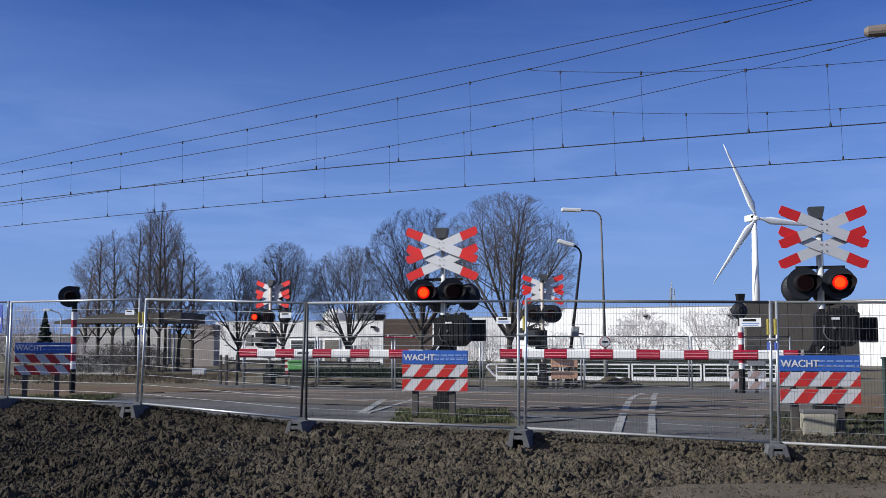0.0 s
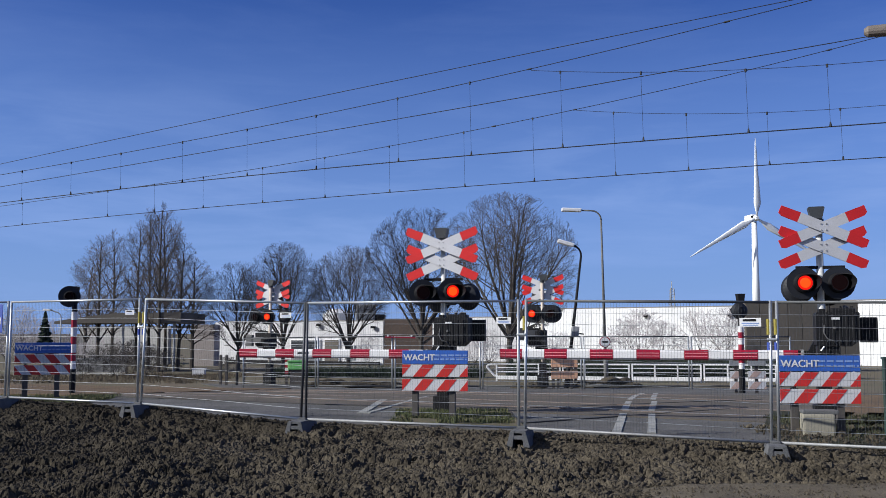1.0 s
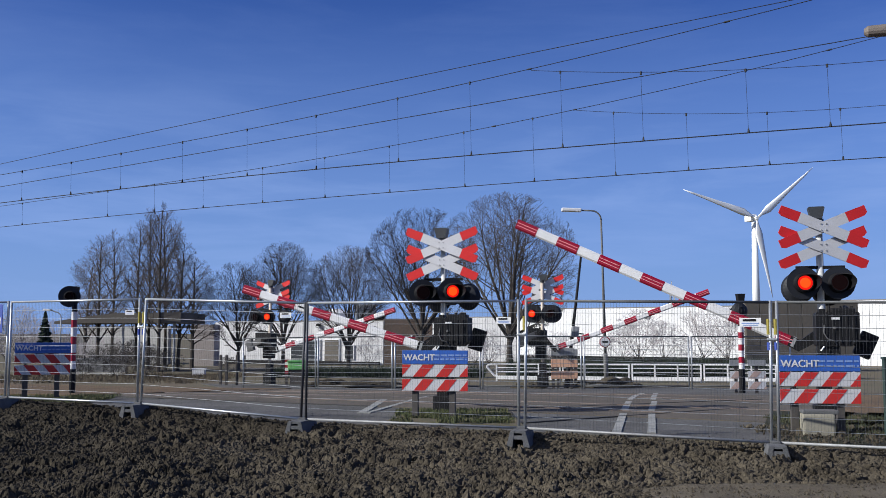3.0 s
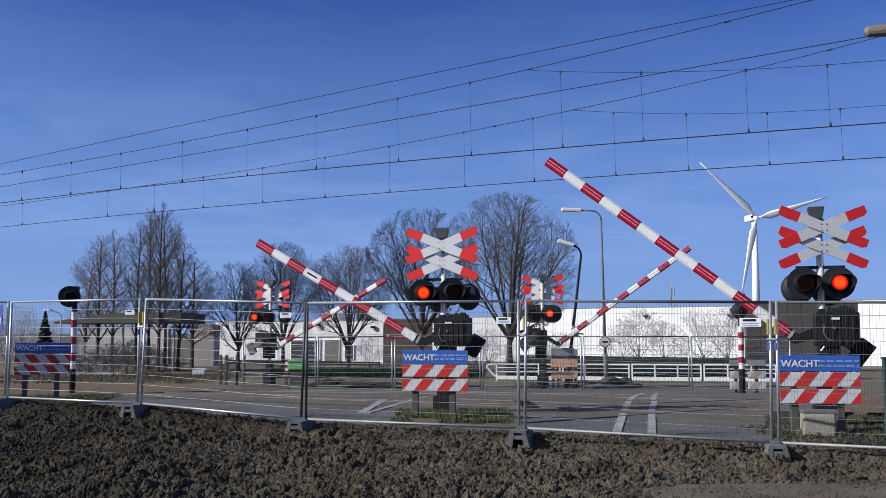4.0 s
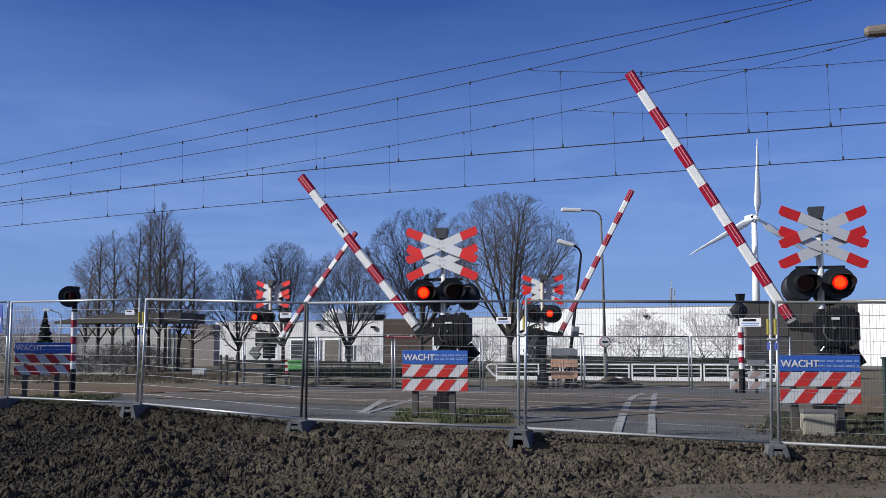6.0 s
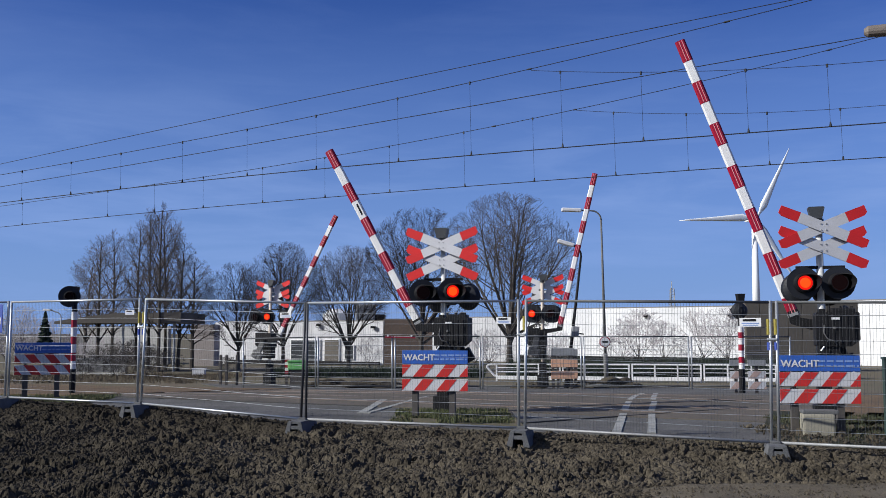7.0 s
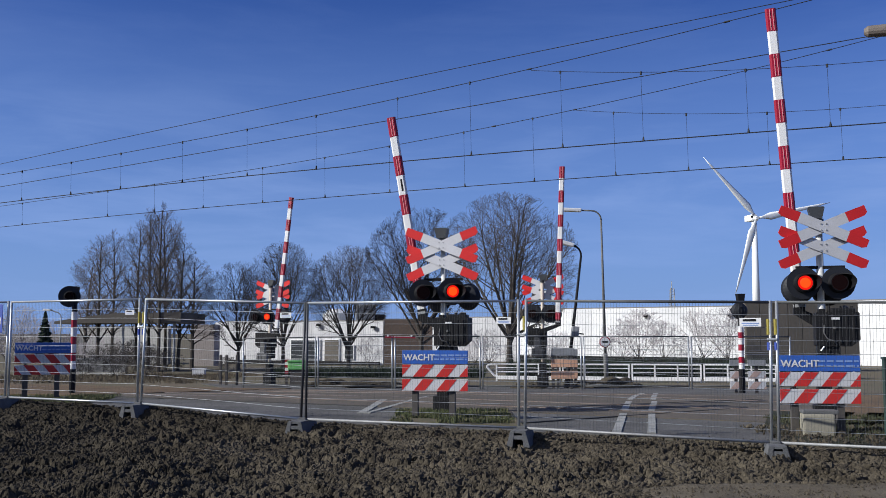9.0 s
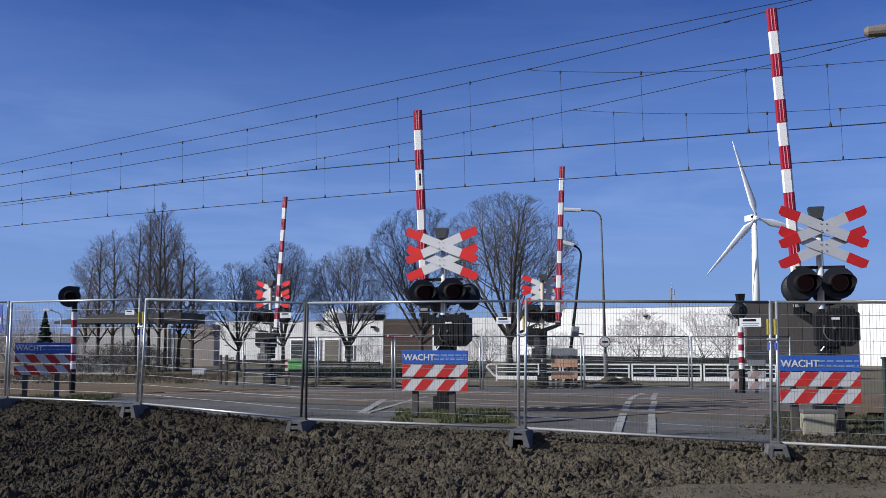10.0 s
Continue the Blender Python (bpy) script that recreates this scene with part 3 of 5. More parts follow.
def crossing_signal(m, boom_len, lamps, label, weight, px, pz, offset, cross_turn=0.0, board=0.26, paint=MAST, lift=0.0, slot=False):
    """A mast with two crossed signs, lamps and a lifting boom. The boom closes along -x."""
    t = thing("crossing_signal", m, label, "crossing signal", "four crossing signals")
    part("mast", rod(B(), (0, 0.05, 0.0), (0, 0.05, 3.3 + lift), 0.062, 0.055, 14), paint, t, "pale round mast", True)
    bm = box(B(), (0, 0.05, 0.18), (0.34, 0.34, 0.4), bevel=0.02)
    box(bm, (0, 0.05, 0.55), (0.22, 0.22, 0.5), bevel=0.02)
    part("base", bm, MACHINE, t, "dark grey steel mast base")
    # bell on top
    bm = prism(B(), [(-0.12, 3.37), (0.05, 3.37), (0.09, 3.55), (0.075, 3.565), (-0.15, 3.565), (-0.165, 3.55)], 0.2, pose(0, -0.05, lift))
    rod(bm, (0, 0.05, 3.3 + lift), (0, 0.05, 3.37 + lift), 0.08, 0.08, 12)
    part("bell", bm, BELL, t, "dark grey bell box on the mast top")
    for z in (3.22 + lift, 2.895 + lift):
        c = part("cross", box(B(), (0, -0.050 if z > 3.1 + lift else -0.035, z), (0.1, 0.12 if z > 3.1 + lift else 0.05, 0.16), bevel=0.006), GREY, t, "red and white crossed sign")
        c.matrix_basis = pose(0.002 * cross_turn, 0, 0, 0, 0, cross_turn)
        fore = -0.046 if z > 3.1 + lift else 0.0
        plank("plank", c, z, fore - 0.075, -22.6, [CROSS_WHITE, CROSS_RED])
        plank("plank", c, z, fore - 0.098, 22.6, [CROSS_WHITE, CROSS_RED])
        for dx in (-0.04, 0.04):
            for dz in (-0.05, 0.05):
                part("bolt", rod(B(), (dx, fore - 0.106, z + dz), (dx, fore - 0.096, z + dz), 0.012, seg=8), GREY, c)
    part("lamp_bar", box(B(), (0, 0.04, 2.58 + lift * 0.6), (0.75, 0.07, 0.05), bevel=0.008), MACHINE, t)
    lenses = [lamp(t, (x, y, z + 0.6 * lift), turn, board_r=board) for x, y, z, turn in lamps]
    # the machine that lifts the boom
    deep = 0.45
    hx, hz = 0.24, 1.58
    bm = prism(B(), [(hx - 0.36, hz - 0.25), (hx - 0.33, hz - 0.27), (hx + 0.16, hz - 0.27), (hx + 0.29, hz - 0.16), (hx + 0.29, hz + 0.25), (hx + 0.27, hz + 0.27), (hx - 0.34, hz + 0.27), (hx - 0.36, hz + 0.24)], 0.42, pose(0, -0.23, 0))
    for dx, dz, w, d in ((-0.25, 0.29, 0.10, 0.20), (-0.05, 0.30, 0.16, 0.16), (0.20, 0.295, 0.09, 0.22)):
        box(bm, (hx + dx, -0.02, hz + dz), (w, d, 0.07), bevel=0.012)
    box(bm, (hx - 0.02, -0.236, hz + 0.02), (0.46, 0.02, 0.40), bevel=0.008)
    box(bm, (hx + 0.06, -0.02, hz + 0.29), (0.36, 0.30, 0.08), bevel=0.02)
    box(bm, (hx - 0.17, -0.02, hz - 0.45), (0.34, 0.34, 0.40), bevel=0.03)
    rod(bm, (px, 0.1, pz), (px, 0.3, pz), 0.15, 0.13, 16)
    rod(bm, (hx + 0.12, -0.12, hz + 0.30), (hx + 0.12, 0.1, hz + 0.36), 0.05, 0.03, 10)
    part("drive_housing", bm, MACHINE, t, "black boom drive housing")
    for k in range(5):
        part("rib", box(B(), (hx - 0.2 + 0.1 * k, -0.24, hz), (0.03, 0.03, 0.46), bevel=0.006), MACHINE, t)
    for k in range(3):
        part("cap", rod(B(), (hx - 0.14 + 0.17 * k, -0.05, hz + 0.26), (hx - 0.14 + 0.17 * k, -0.05, hz + 0.37), 0.03, 0.02, 8), MACHINE, t)
    part("plate", box(B(), (hx - 0.07, -0.262, hz + 0.17), (0.12, 0.012, 0.036)), WHITE, t, "small white plate")
    part("knob", rod(B(), (hx - 0.09, -0.275, hz + 0.02), (hx - 0.09, -0.245, hz + 0.02), 0.020, 0.024, 12), WEIGHT, t, "grey round knob")
    part("lever", rod(B(), (hx - 0.30, -0.26, hz - 0.34), (hx - 0.25, -0.26, hz - 0.27), 0.012, 0.015, 10), LAMP_HEAD, t, "pale lever end")
    cable = [(hx - 0.24, -0.245, hz + 0.06), (hx - 0.25, -0.27, hz - 0.06), (hx - 0.20, -0.28, hz - 0.15), (hx - 0.11, -0.27, hz - 0.18), (hx - 0.06, -0.245, hz - 0.24)]
    part("cable", pipe(B(), cable, 0.010, 6), WEIGHT, t, smooth=True)
    # the boom, about its axle
    root, h = 0.44, 0.086
    boom = part("boom", rod(rod(B(), (0, 0.2, 0), (0, deep + 0.1, 0), 0.10, seg=16), (0, deep + 0.1, 0), (0, deep + 0.13, 0), 0.06, seg=12), MACHINE, t, "lifting boom with red and white bands")
    boom.matrix_basis = pose(px, 0, pz)
    bm = B()
    prism(bm, [(0.10, 0.10), (-0.02, 0.08), (-0.13, 0.04), (-root + 0.10, -offset + h * 0.9), (-root - 0.02, -offset + h), (-root - 0.06, -offset + h), (-root - 0.06, -offset - h), (-root + 0.14, -offset - h - 0.02), (-0.08, -0.24), (0.06, -0.13), (0.10, -0.10)], 0.10, pose(0, deep - 0.05, 0))
    part("boom_arm", bm, MACHINE, boom, "black bent arm")
    bm = box(B(), (0.60, deep, 0.0), (0.27, 0.14, 0.41), bevel=0.02)
    box(bm, (0.28, deep, 0.02), (0.50, 0.10, 0.20), bevel=0.02)
    for k in range(3):
        box(bm, (0.60, deep, -0.13 + 0.13 * k), (0.23, 0.17, 0.03), bevel=0.004)
    part("counterweight", bm, weight, boom, "boom counterweight")

    def piece(x0, x1, name, ms, grow=0.0):
        hh, d = h + grow, 0.045 + grow
        bm = B()
        c = 0.03
        ring = [(-d, -hh + c), (-d + c, -hh), (d - c, -hh), (d, -hh + c), (d, hh - c), (d - c, hh), (-d + c, hh), (-d, hh - c)]
        a = [bm.verts.new((-x0, y + deep, z - offset)) for y, z in ring]
        b = [bm.verts.new((-x1, y + deep, z - offset)) for y, z in ring]
        for i in range(8):
            bm.faces.new((a[i], a[(i + 1) % 8], b[(i + 1) % 8], b[i]))
        bm.faces.new(a)
        bm.faces.new(b[::-1])
        return part(name, bm, ms, boom)
    piece(root, boom_len - 0.01, "boom_tube", WHITE)
    piece(root - 0.035, root + 0.015, "collar", GREY, 0.012)
    x, k = boom_len, 0
    while x > root + 0.04:
        x0 = max(root, x - 0.40)
        if k % 2 == 0:
            piece(x0, x, "red_band", RED, 0.003)
            for dz in (-0.02, 0.03):
                for side in (-0.052, 0.052):
                    bm = box(B(), (-(x + x0) / 2, deep + side, dz - offset), (x - x0 - 0.03, 0.006, 0.012))
                    part("reflector", bm, RED_FOIL, boom, "bright red reflective strip")
        x, k = x - 0.40, k + 1
    if slot:
        for side in (-0.046, 0.046):
            part("slot", box(B(), (-boom_len + 1.40, deep + side, -offset + 0.01), (0.24, 0.006, 0.035), bevel=0.002), MACHINE, boom, "dark slot in the white band")
    return t, boom, lenses


def build_signals():
    out = {}
    near = "crossing signal with red and white crosses and lifting boom"
    far = "crossing signal with lifting boom, seen from behind"
    out["R"] = crossing_signal(pose(6.10, 15.5, -0.02, 0, 0, -15), 5.53, [(-0.275, -0.12, 2.32, 6), (0.25, -0.12, 2.32, 2), (-0.34, 0.20, 2.25, 172), (0.12, 0.20, 2.22, 168)], near, MACHINE, 0.156, 1.573, 0.425, 12.0)
    out["L"] = crossing_signal(pose(0.0, 18.3, -0.06, 0, 0, -14), 4.4, [(-0.37, -0.12, 2.32, 22), (0.20, -0.12, 2.34, 22), (0.46, 0.20, 2.25, 160), (-0.12, 0.20, 2.2, 160)], near, MACHINE, 0.0, 1.61, 0.46, slot=True)
    out["FL"] = crossing_signal(pose(-6.25, 35, -0.34, 0, 0, 159), 5.2, [(0.57, 0.12, 2.31, 192), (0.04, 0.14, 2.31, 192), (-0.52, -0.1, 2.31, 0), (0.3, -0.2, 2.31, 10)], far, WEIGHT, -0.01, 1.57, 0.445, paint=MAST_WARM, lift=0.19)
    out["FR"] = crossing_signal(pose(3.31, 32, -0.25, 0, 0, 166), 5.54, [(0.33, 0.14, 2.31, 184), (-0.27, 0.14, 2.31, 184), (-0.33, -0.12, 2.31, 0), (0.3, -0.12, 2.31, 0)], far, DARK_STEEL, 0.08, 1.716, 0.625, 0.0, 0.30, MAST_WARM, 0.13)
    return out


def post_signal(m, turn, label, high, side, board, bell):
    """A striped post with one round lamp at the height given, and a bell."""
    t = thing("footpath_signal", m, label, "crossing signal", "two footpath signals")
    part("post", rod(B(), (0, 0, 0), (0, 0, 0.62), 0.08, seg=12), BLACK, t)
    n = 7
    step = (high - 0.4 - 0.62) / n
    for i in range(n):
        z = 0.62 + i * step
        part("band", rod(B(), (0, 0, z), (0, 0, z + step), 0.075, seg=12), WHITE if i % 2 == 0 else RED, t)
    part("post_top", rod(B(), (0, 0, high - 0.4), (0, 0, high + 0.1), 0.07, seg=12), BLACK, t)
    bm = prism(B(), [(-0.07, high + 0.1 + bell), (0.07, high + 0.1 + bell), (0.1, high + 0.32 + bell), (-0.1, high + 0.32 + bell)], 0.22, pose(-0.06 if side else 0.05, 0.02, 0))
    rod(bm, (0.05, 0.1, high), (0.05, 0.1, high + 0.1 + bell), 0.05, seg=10)
    part("bell", bm, MACHINE, t, "black bell box")
    return t, [lamp(t, (side, -0.1 if turn < 90 else 0.1, high), turn, 0.1, board, 0.15)]


def build_posts(out):
    label = "post banded red and white with a round black lamp"
    a = post_signal(pose(-9.72, 25.4, -0.06), 17, label, 2.52, -0.11, 0.28, -0.05)
    b = post_signal(pose(7.78, 25.2, -0.05), 190, label, 2.13, 0.0, 0.22, 0.13)
    out["P"] = (a[0], None, a[1])
    out["Q"] = (b[0], None, b[1])


# ---- warning boards ----
def warning_board(m, label, legs=(-0.36, 0.30), slant=1):
    """A blue lettered board over two red and white boards on timber posts."""
    t = thing("warning_barrier", m, label, "barrier", "warning barriers")
    for x in legs:
        part("leg", box(B(), (x, 0.07, 0.32), (0.11, 0.09, 0.72), bevel=0.008), TIMBER, t)
        part("upright", box(B(), (x, 0.045, 0.86), (0.05, 0.03, 0.62)), TIMBER, t)
    w = 1.16
    bm = box(B(), (0, 0, 1.05), (w, 0.03, 0.235), bevel=0.006)
    blue = part("blue_board", bm, BLUE, t, "blue board lettered in white")
    lettering("wording", "WACHT", 0.147, LETTER, blue, pose(-0.555, -0.019, 0.998))
    for z, x1 in ((1.085, 0.56), (1.015, 0.56)):
        x = -0.02
        rng = random.Random(int(z * 1000))
        while x < x1:
            wd = min(rng.uniform(0.05, 0.13), x1 - x)
            part("text_bar", box(B(), (x + wd / 2, -0.017, z), (wd, 0.004, 0.028)), PALE_BLUE, blue)
            x += wd + 0.025
    for z in (0.815, 0.565):
        bd = part("striped_board", box(B(), (0, 0, z), (w, 0.028, 0.21), bevel=0.005), CROSS_WHITE, t, "board striped red and white")
        p, lean, wd, hh = 0.405, 0.17, 0.20, 0.104
        for k in range(4):
            x0 = -0.79 + k * p
            quad = [(x0, -hh), (x0 + wd, -hh), (x0 + wd + lean, hh), (x0 + lean, hh)]
            quad = clip_x(quad, -w / 2 + 0.002, w / 2 - 0.002)
            if slant < 0:
                quad = [(-x, z1) for x, z1 in quad[::-1]]
            if len(quad) > 2:
                part("red_stripe", prism(B(), quad, 0.004, pose(0, -0.0182, z)), RED_BOARD, bd)
    return t


def clip_x(poly, lo, hi):
    """A polygon in x, z cut to lo <= x <= hi."""
    for limit, sign in ((lo, 1), (hi, -1)):
        out = []
        for (ax, az), (bx, bz) in zip(poly, poly[1:] + poly[:1]):
            ia, ib = sign * (ax - limit) >= 0, sign * (bx - limit) >= 0
            if ia:
                out.append((ax, az))
            if ia != ib:
                k = (limit - ax) / (bx - ax)
                out.append((limit, az + (bz - az) * k))
        poly = out
        if not poly:
            break
    return poly


def build_boards():
    label = "blue lettered warning board over red and white striped boards"
    warning_board(pose(5.60, 14.4, 0.0, 0, 0, -7), label)
    warning_board(pose(-0.14, 16.9, 0.03, 0, 0, -9), label)
    warning_board(pose(-8.9, 21.5, 0.12, 0, 0, 16), label, slant=-1)


# ---- site fence ----
def fence_wires(length, rise, pitch, wire, cross, metal):
    """The thin uprights of one panel, or its crosswires."""
    verts, faces = [], []

    def bar(a, b, o):
        i = len(verts)
        verts.extend([a + q for q in o] + [b + q for q in o])
        faces.extend([(i, i + 1, i + 4, i + 3), (i + 1, i + 2, i + 5, i + 4), (i + 2, i, i + 3, i + 5)])
    if cross:
        r = wire * 2.2
        o = [Vector((0, 0, -r)), Vector((0, -r, 0)), Vector((0, 0, r))]
        for i in range(1, 11):
            z = rise * i / 11
            for k in range(6):
                x0, x1 = 0.02 + (length - 0.04) * k / 6, 0.02 + (length - 0.04) * (k + 1) / 6
                sag = 0.012 * math.sin(i * 2.1 + k * 1.7), 0.012 * math.sin(i * 2.1 + (k + 1) * 1.7)
                bar(Vector((x0, -0.006 + sag[0], z + 0.3 * sag[0])), Vector((x1, -0.006 + sag[1], z + 0.3 * sag[1])), o)
    else:
        o = [Vector((-wire, 0, 0)), Vector((0, -wire, 0)), Vector((wire, 0, 0))]
        n = int(length / pitch)
        for i in range(1, n):
            x = length * i / n
            bar(Vector((x, 0, 0.02)), Vector((x, 0, rise - 0.02)), o)
    return mesh_from("wire_mesh", [tuple(v) for v in verts], faces, [metal])


def fence_panel(a, za, b, zb, rise, label, group, pitch=0.039, wire=0.0013, r=0.021, ends=(STEEL, STEEL), rails=(STEEL, STEEL), crosswire=STEEL):
    d = Vector((b[0] - a[0], b[1] - a[1], zb - za))
    length = d.length
    yaw = math.degrees(math.atan2(d.y, d.x))
    m = pose(a[0], a[1], za, 0, 0, yaw) @ pose(0, 0, 0, 0, -math.degrees(math.asin(d.z / length)), 0) @ pose(0.045, 0, 0)
    length -= 0.09
    t = thing("site_fence", m, label, "fence", group)
    for x, metal in zip((0.0, length), ends):
        part("post", rod(B(), (x, 0, -0.16), (x, 0, rise + 0.02), r, seg=10), metal, t, smooth=True)
    for z, metal in zip((0.0, rise), rails):
        part("rail", rod(B(), (0, 0, z), (length, 0, z), r * 0.9, seg=10), metal, t, smooth=True)
    for cross in (False, True):
        me = fence_wires(length, rise, pitch, wire, cross, crosswire if cross else WIRE_DARK)
        ob = new(me.name, me)
        ob.parent = t
        tagged(ob, "fine welded steel wires", kind="stuff")
    return t


def build_fence():
    for i, ((a, za), (b, zb)) in enumerate(zip(zip(FENCE, FENCE_Z), zip(FENCE[1:], FENCE_Z[1:]))):
        ends = (DARK_STEEL if i == 4 else STEEL, DARK_STEEL if i == 3 else STEEL)
        # rails and crosswires take glinting or unlit steel tones, panel by panel
        fence_panel(a, za, b, zb, 1.8, "galvanised steel mesh site fence panel", "site fence before the crossing", ends=ends, rails=(STEEL_UNLIT if i > 3 else STEEL, WIRE_DARK if i > 4 else STEEL), crosswire=GLINT_WIRE if i < 4 else STEEL)
    foot = None
    for (x, y), z in zip(FENCE, FENCE_Z):
        if foot is None:
            foot = thing("ballast_block", Matrix(), "grey concrete fence foot half sunk in the soil", "fence foot", "fence feet")
            bm = B()
            for side in (-1, 1):
                leg = [(side * 0.165, -0.06), (side * 0.105, 0.16), (side * 0.050, 0.16), (side * 0.080, -0.06)]
                prism(bm, leg if side > 0 else leg[::-1], 0.62, pose(0, -0.36, 0))
            prism(bm, [(-0.08, 0.045), (0.08, 0.045), (0.075, 0.098), (-0.075, 0.098)], 0.61, pose(0, -0.355, 0))
            prism(bm, [(-0.06, 0.130), (0.06, 0.130), (0.06, 0.158), (-0.06, 0.158)], 0.61, pose(0, -0.355, 0))
            part("block", bm, FOOT, foot)
            part("lug", box(B(), (0, 0, 0.17), (0.12, 0.12, 0.05), bevel=0.01), FOOT, foot)
            ob = foot
        else:
            ob = copy_thing(foot, Matrix())
        ob.matrix_basis = pose(x, y, z - 0.17, 0, 0, -14)
    for x, y, z, sides, blue in ((-5.26, 16.8, 0.29, (-0.045, 0.045), True), (1.12, 13.8, 0.16, (0.045,), False), (4.265, 12.5, 0.10, (-0.045, 0.045), True)):
        t = thing("coupler", pose(x, y, z + 1.3, 0, 0, -22), "yellow taped coupler joining two fence posts", "coupler", "fence couplers")
        for dx in sides:
            part("yellow_sleeve", rod(B(), (dx, 0, 0.08), (dx, 0, 0.28), 0.024, seg=10), YELLOW, t)
            if blue:
                part("blue_sleeve", rod(B(), (dx, 0, -0.12), (dx, 0, -0.02), 0.0235, seg=10), BLUE_TAPE, t)
        part("clamp", box(B(), (0, -0.01, 0.02), (0.13, 0.045, 0.03), bevel=0.006), STEEL, t)
    # small notices wired to the panels
    for px, yy, z, w in ((-5.48, 16.88, 1.86, 0.19), (-2.48, 15.22, 1.78, 0.20), (0.87, 13.86, 1.68, 0.22), (4.0, 12.58, 1.64, 0.27)):
        t = thing("notice_board", pose(px, yy - 0.035, z, 0, 0, -22), "small white notice board wired to the fence", "notice", "fence notices")
        part("board", box(B(), (0, 0, 0), (w, 0.006, w * 0.42), bevel=0.001), WHITE, t)
        part("text_bar", box(B(), (-0.01, -0.0045, w * 0.1), (w * 0.62, 0.003, w * 0.11)), BLACK, t)
        part("text_bar", box(B(), (0, -0.0045, -w * 0.05), (w * 0.8, 0.003, w * 0.05)), PALE_BLUE, t)
        part("text_bar", box(B(), (0, -0.0045, -w * 0.14), (w * 0.7, 0.003, w * 0.04)), PALE_BLUE, t)
    t = thing("site_sign", pose(-8.56, 18.49, 1.78, 0, 0, -29), "dark blue sign with a white patch wired to the fence", "sign")
    part("board", box(B(), (-0.10, -0.035, 0), (0.62, 0.012, 0.54), bevel=0.003), BLUE_TAPE, t)
    part("patch", box(B(), (0.02, -0.044, -0.05), (0.30, 0.006, 0.13), bevel=0.001), WHITE, t, "white patch")
    # the far fence
    pts = [((-6.9, 33.3), 1.32), ((-4.12, 31.6), 1.62), ((-1.58, 31), 1.58), ((1.23, 31), 1.62), ((4.47, 31), 1.62), ((7.92, 31), 1.62), ((11.25, 31.2), 1.75)]
    for (a, ra), (b, rb) in zip(pts, pts[1:]):
        fence_panel(a, land(a[1]) + 0.1, b, land(b[1]) + 0.1, 1.58, "galvanised steel mesh fence panel beyond the tracks", "site fence beyond the tracks", 0.11, 0.0024, 0.024, (STEEL, STEEL), (WIRE_DARK, WIRE_DARK))


# ---- overhead line ----
# sideways bend of each line, fitted to how the wires look from the camera
VIEW_BEND = {"A": (0.00403, 0.03278, 0.40553), "B": (0.00303, 0.0232, 4.55565)}


def wire_point(line, s, z):
    c = VIEW_BEND[line]
    return rail_at(s, c[0] * s * s + c[1] * s + c[2], z)


def curve_height(c, s):
    return sum(k * s ** i for i, k in enumerate(c))


CARRIER = {"A": (7.135, 0.0913, 0.0034, 0.00004), "B": (7.165, 0.0946, 0.0037, 0.000054)}
STITCH = {"A": (7.629, -0.1969, 0.0106), "B": (7.568, -0.198, 0.01132)}
FEEDER = {"A": (7.545, 0.069, 0.0011), "B": (7.80, 0.056, 0.001)}
DROPS = {"A": (-14.8, -12.5, -10.4, -8.05, -5.83, -3.68, -1.37, 0.5, 2.65, 4.4, 6.5, 8.02), "B": (-20.4, -15.6, -13.3, -11.1, -8.65, -6.3, -4.06, -1.68, 0.35, 2.55, 4.38, 6.28, 7.9)}


